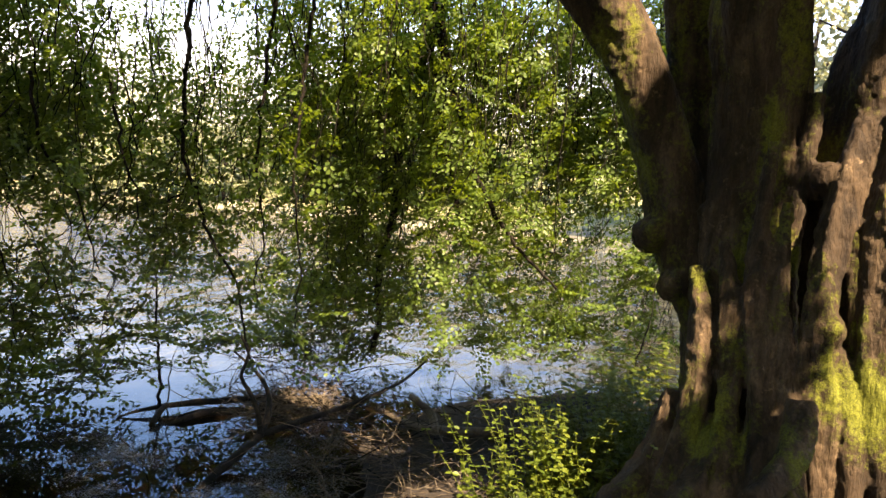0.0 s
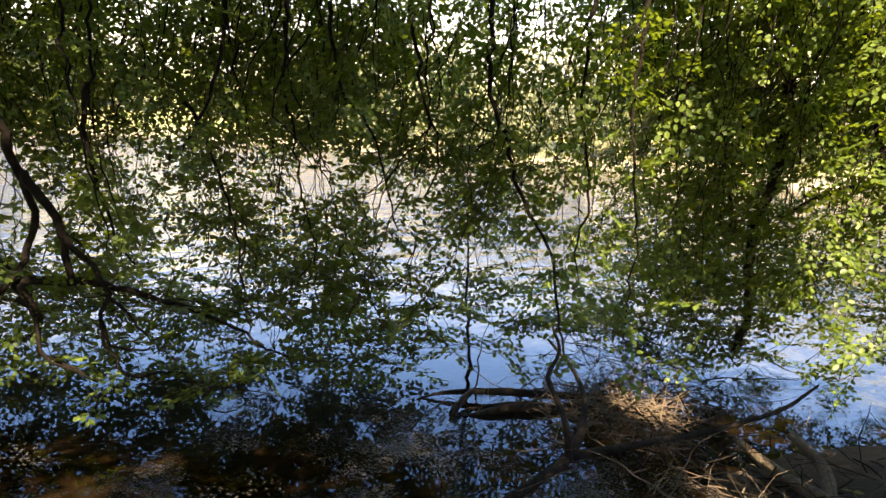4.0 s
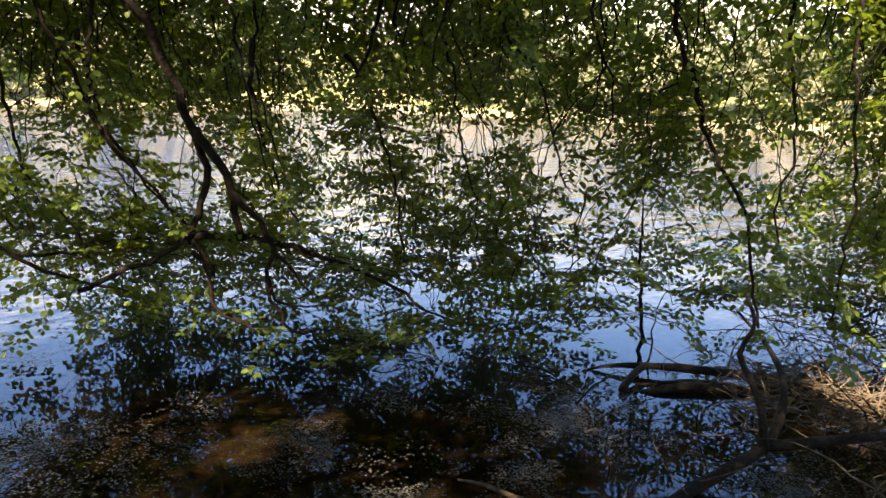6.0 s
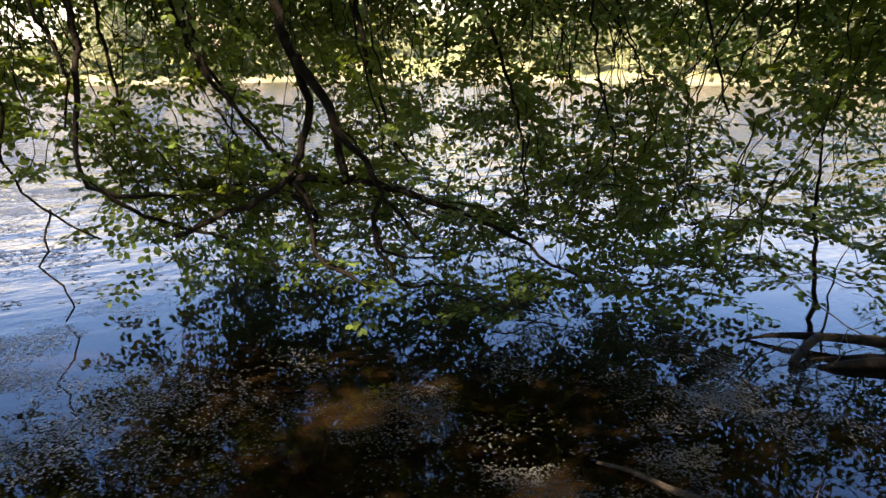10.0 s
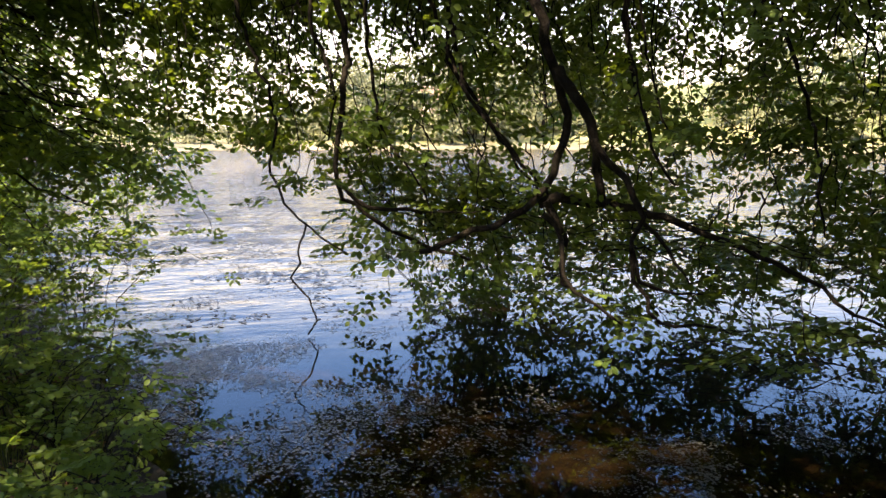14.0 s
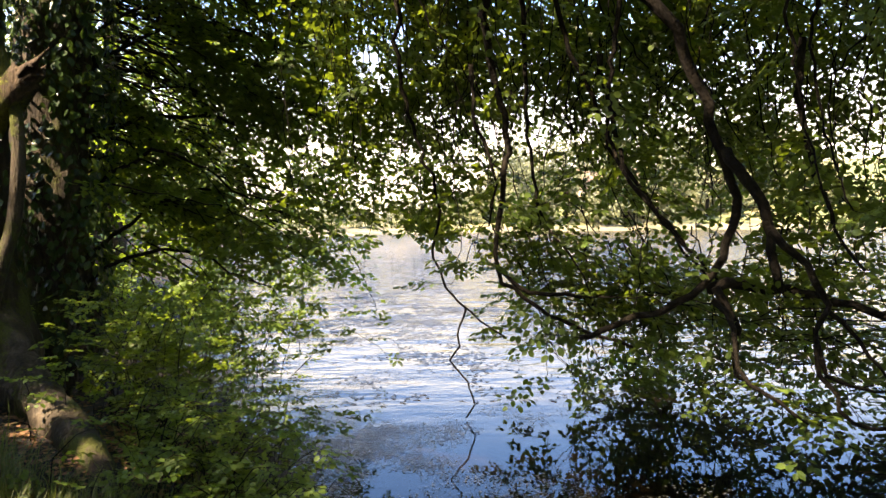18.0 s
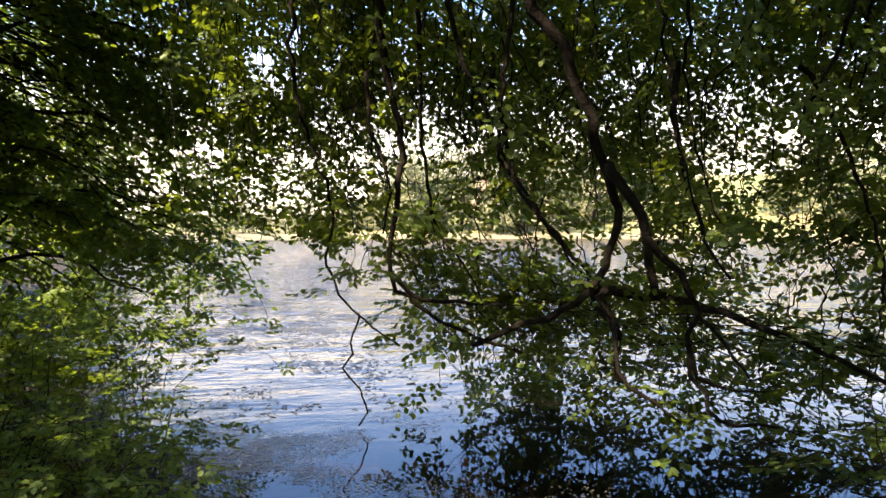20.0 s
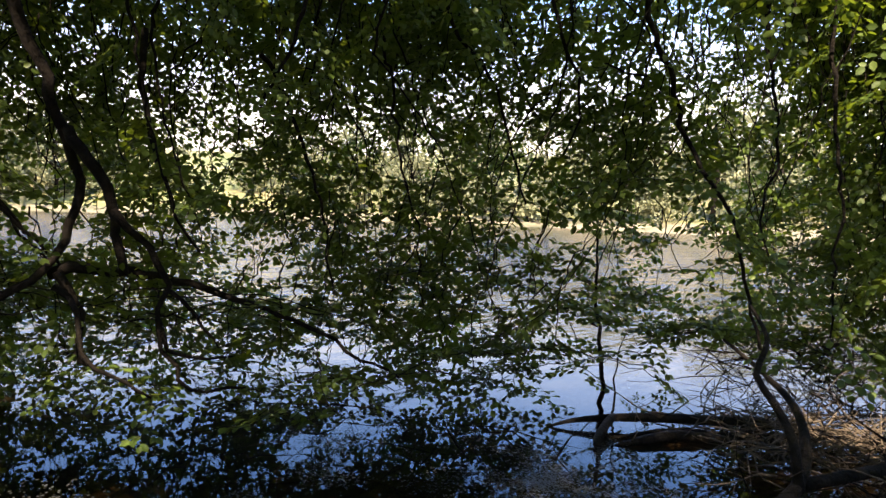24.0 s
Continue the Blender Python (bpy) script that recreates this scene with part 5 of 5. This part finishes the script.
# ---- weed floating on the lake ----
WEED = rough_surface("pond_weed", [(0.022, 0.024, 0.019), (0.044, 0.046, 0.04), (0.074, 0.075, 0.068)], 4.0, 0.45, 0.1, spec=0.45)
PAD = np.array([(-.5, -.1, 0), (-.2, -.42, 0), (.3, -.36, 0), (.52, .05, 0), (.2, .4, 0), (-.3, .35, 0)])


def floating(name, label, count, place, size, long, seed):
    r = random.Random(seed)
    v, f = [], []
    while len(f) < count:
        x, y = place(r)
        k = noise.noise((x * 0.8, y * 0.8, seed)) + 0.7 * noise.noise((x * 2.7, y * 2.7, seed))
        if k < r.uniform(-0.15, 0.8):
            continue
        if (x + 4.28) ** 2 + (y - 6.35) ** 2 < 0.16 and r.random() < 0.9:
            continue
        a, s = r.uniform(0, 6.283), size * r.uniform(0.35, 1.3)
        c, sn = math.cos(a), math.sin(a)
        n0 = len(v)
        z = 0.004 + r.uniform(0, 0.003)
        for px, py, _ in PAD:
            px, py = px * s * long, py * s
            v.append((x + c * px - sn * py, y + sn * px + c * py, z))
        f.append(tuple(range(n0, n0 + 6)))
    return tagged(link_mesh(name, v, f, WEED, None, "", False), label, "water weed", kind="stuff")


def fan(x0, x1, y0, y1):
    """Spots that thin out from the middle of a stretch of water."""
    def spot(r):
        while True:
            x, y = r.gauss((x0 + x1) / 2, (x1 - x0) / 3.2), r.gauss((y0 + y1) / 2, (y1 - y0) / 3.2)
            if gz(x, y) < -0.01 and x < x1:
                return x, y
    return spot


floating("floating_weed", "grey-green scum of tiny floating leaves near the bank", 15000, fan(-5.2, -2.2, 4.4, 8.3), 0.012, 1.4, 41)
floating("floating_weed", "pale scum of tiny floating leaves round the sunken log", 12000, fan(-4.4, -1.6, 6.0, 8.6), 0.012, 1.4, 45)
floating("floating_weed", "grey-green scum of tiny floating leaves by the shrubs", 15000, fan(-9.0, -4.6, 2.4, 5.0), 0.013, 1.4, 42)
floating("floating_weed", "thin rafts of pond weed drifting on bright water", 12000, fan(-20, -8.0, 0.0, 6.5), 0.032, 2.0, 43)
floating("floating_weed", "scattered rafts of pond weed on open water", 3000, fan(-40, -12, -3, 16), 0.09, 2.2, 44)

# ---- far shore ----


def far_tree(label, height, seed, wide=0.42, leaf=0.55, count=1200, group="trees of the far shore"):
    r = random.Random(seed)
    e = thing("far_tree", (0, 0, 0), label, "tree", group)
    t = Tubes()
    t.add([(0, 0, -0.3), (0.05 * height * r.uniform(-1, 1), 0, height * 0.35), (0, 0, height * 0.8)], [0.025 * height, 0.018 * height, 0.005 * height], 7)
    for k in range(6):
        a = k * 1.05 + r.uniform(0, 0.5)
        z = height * r.uniform(0.25, 0.6)
        t.add([(0, 0, z), (math.cos(a) * height * 0.14, math.sin(a) * height * 0.14, z + height * 0.13), (math.cos(a) * height * 0.26, math.sin(a) * height * 0.26, z + height * 0.2)], [0.011 * height, 0.007 * height, 0.002 * height], 5)
    t.link("trunk", TWIG, e)
    lv = Leaves()
    blobs = [(Vector((r.gauss(0, 0.2), r.gauss(0, 0.2), r.uniform(0.1, 0.9))) * height, height * r.uniform(0.10, 0.19)) for k in range(20)]
    for k in range(count):
        c, rad = blobs[k % 20]
        c = Vector((c.x * wide / 0.42, c.y * wide / 0.42, c.z))
        u = jitter(1, r).normalized()
        lv.add(c + Vector((u.x, u.y, u.z * 0.7)) * rad * r.uniform(0.6, 1.08), jitter(1, r), u + Vector((0, 0, 0.6)) + jitter(0.4, r), leaf * r.uniform(0.6, 1.2))
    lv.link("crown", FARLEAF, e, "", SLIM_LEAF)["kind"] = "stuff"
    return e


def plant(tree, x, y, turn):
    return copy_thing(tree, pose(x, y, gz(x, y) - 0.1, 0, 0, turn))


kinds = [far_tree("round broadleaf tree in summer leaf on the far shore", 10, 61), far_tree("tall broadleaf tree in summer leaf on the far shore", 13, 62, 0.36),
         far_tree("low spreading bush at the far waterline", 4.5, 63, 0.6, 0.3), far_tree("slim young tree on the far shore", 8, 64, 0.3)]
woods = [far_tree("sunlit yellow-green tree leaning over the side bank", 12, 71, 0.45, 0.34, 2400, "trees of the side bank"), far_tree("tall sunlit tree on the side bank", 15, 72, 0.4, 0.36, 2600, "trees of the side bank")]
r = random.Random(5)
spots = []
for i in range(96):
    y = -18 + 86 * (i % 48) / 48 + r.uniform(-1, 1)
    x = -103 - r.uniform(0, 8) - 16 * (i // 48)
    if y < 14 and i >= 48:
        continue
    spots.append((kinds[i % 4] if y > 14 else kinds[2], x, y))
for i in range(64):
    u = (i % 32) / 32
    spots.append((kinds[(i * 3) % 4], -98 + 104 * u + r.uniform(-2, 2), 71 + r.uniform(0, 5) + 13 * (i // 32) - 10 * max(0, u - 0.7)))
for i in range(16):
    spots.append((woods[i % 2], 13 + r.uniform(0, 5) - 1.0 * max(0, i - 7), 16 + 3.2 * i + r.uniform(-1, 1)))
for i in range(12):
    spots.append((kinds[(i + 1) % 4], -84 + 5.5 * i, -14 - r.uniform(0, 6)))
used = set()
for tree, x, y in spots:
    turn = r.uniform(0, 360)
    if tree.name in used:
        plant(tree, x, y, turn)
    else:
        used.add(tree.name)
        tree.matrix_basis = pose(x, y, gz(x, y) - 0.1, 0, 0, turn)


def shore_tree(label, x, y, height, seed, low=0.08, count=5000, leaf=0.13):
    r = random.Random(seed)
    z0 = gz(x, y)
    e = thing("shore_tree", (x, y, z0), label, "tree", "trees along the bank")
    t2 = Tubes()
    line = spline([(0, 0, -0.3), (0.1, 0.1, height * 0.3), (-0.1, 0.1, height * 0.9)], 0.5)
    t2.add(line, [0.2 * (1 - 0.9 * k / len(line)) for k in range(len(line))], 9)
    t2.link("trunk", BARK, e)
    lv = Leaves()
    for k in range(count // 40):
        a, q, z = r.uniform(0, 6.283), height * 0.42 * math.sqrt(r.uniform(0.1, 1)), height * r.uniform(low, 1)
        q *= 1 - 0.55 * (z / height) ** 2
        c = Vector((q * math.cos(a), q * math.sin(a), z))
        for j in range(40):
            lv.add(c + Vector((r.gauss(0, 0.3), r.gauss(0, 0.3), r.gauss(0, 0.16))), Vector((math.cos(a), math.sin(a), -0.5)) + jitter(0.6, r), Vector((0, 0, 1)) + jitter(0.4, r), leaf * r.uniform(0.7, 1.2))
    lv.open_gaps([(tuple(Vector(p) - e.location), q) for p, q in GAPS], leaf * 0.7)
    lv.link("crown", LEAF, e, "", SLIM_LEAF)["kind"] = "stuff"


shore_tree("leafy tree drooping low over the shaded shore", -11.3, 0.0, 7.5, 81, 0.06, 11000, 0.085)
shore_tree("leafy tree drooping low over the shaded shore", -16.5, -2.6, 8, 82, 0.06, 5000)
shore_tree("leafy tree on the distant bank", -24, -6, 9, 83, 0.06, 4000, 0.16)
shore_tree("leafy tree on the distant bank", -36, -9, 10, 84, 0.05, 3500, 0.2)
# leafy masses out of view, added to keep sky light off the foliage
shore_tree("unseen woodland tree added to block light", -1.5, -8, 11, 85, 0.1, 6000, 0.42)
shore_tree("unseen woodland tree added to block light", 3, -6.5, 12, 86, 0.1, 6000, 0.42)
shore_tree("unseen woodland tree added to block light", 8, -1.5, 12, 87, 0.1, 6000, 0.42)
shore_tree("unseen woodland tree added to block light", -10.5, -6.5, 11, 88, 0.1, 6000, 0.42)
shore_tree("unseen woodland tree added to block light", 13, 13, 11, 89, 0.1, 5000, 0.42)

# pale house among the trees across the lake
STUCCO = rough_surface("pale_stucco", [(0.5, 0.38, 0.3), (0.62, 0.48, 0.38), (0.7, 0.56, 0.46)], 0.7, 0.9, 0.2)
TILE = rough_surface("clay_tile", [(0.18, 0.12, 0.09), (0.26, 0.17, 0.12), (0.34, 0.22, 0.16)], 1.2, 0.85, 0.3)
hx, hy = -118.0, 37.0
house = thing("far_house", (hx, hy, gz(hx, hy)), "pale pink house with clay roof among far trees", "house")


def block(name, lo, hi, mat, parent, label="", ridge=0.0):
    (x0, y0, z0), (x1, y1, z1) = lo, hi
    if ridge:
        xm = (x0 + x1) / 2
        v = [(x0, y0, z0), (x1, y0, z0), (x1, y1, z0), (x0, y1, z0), (xm, y0, z0 + ridge), (xm, y1, z0 + ridge)]
        f = [(0, 3, 2, 1), (0, 1, 4), (2, 3, 5), (1, 2, 5, 4), (3, 0, 4, 5)]
    else:
        v = [(x, y, z) for z in (z0, z1) for x, y in ((x0, y0), (x1, y0), (x1, y1), (x0, y1))]
        f = [(3, 2, 1, 0), (4, 5, 6, 7), (0, 1, 5, 4), (1, 2, 6, 5), (2, 3, 7, 6), (3, 0, 4, 7)]
    return link_mesh(name, v, f, mat, parent, label, False)


block("wall", (-4, -5, -0.4), (3, 5, 4.2), STUCCO, house)
block("roof", (-4.6, -5.5, 4.2), (3.6, 5.5, 4.2), TILE, house, "", 2.6)
for wy in (-3.4, -1.1, 1.1, 3.4):
    for wz in (0.6, 2.6):
        block("window", (2.96, wy - 0.45, wz), (3.03, wy + 0.45, wz + 1.3), WETLOG, house)
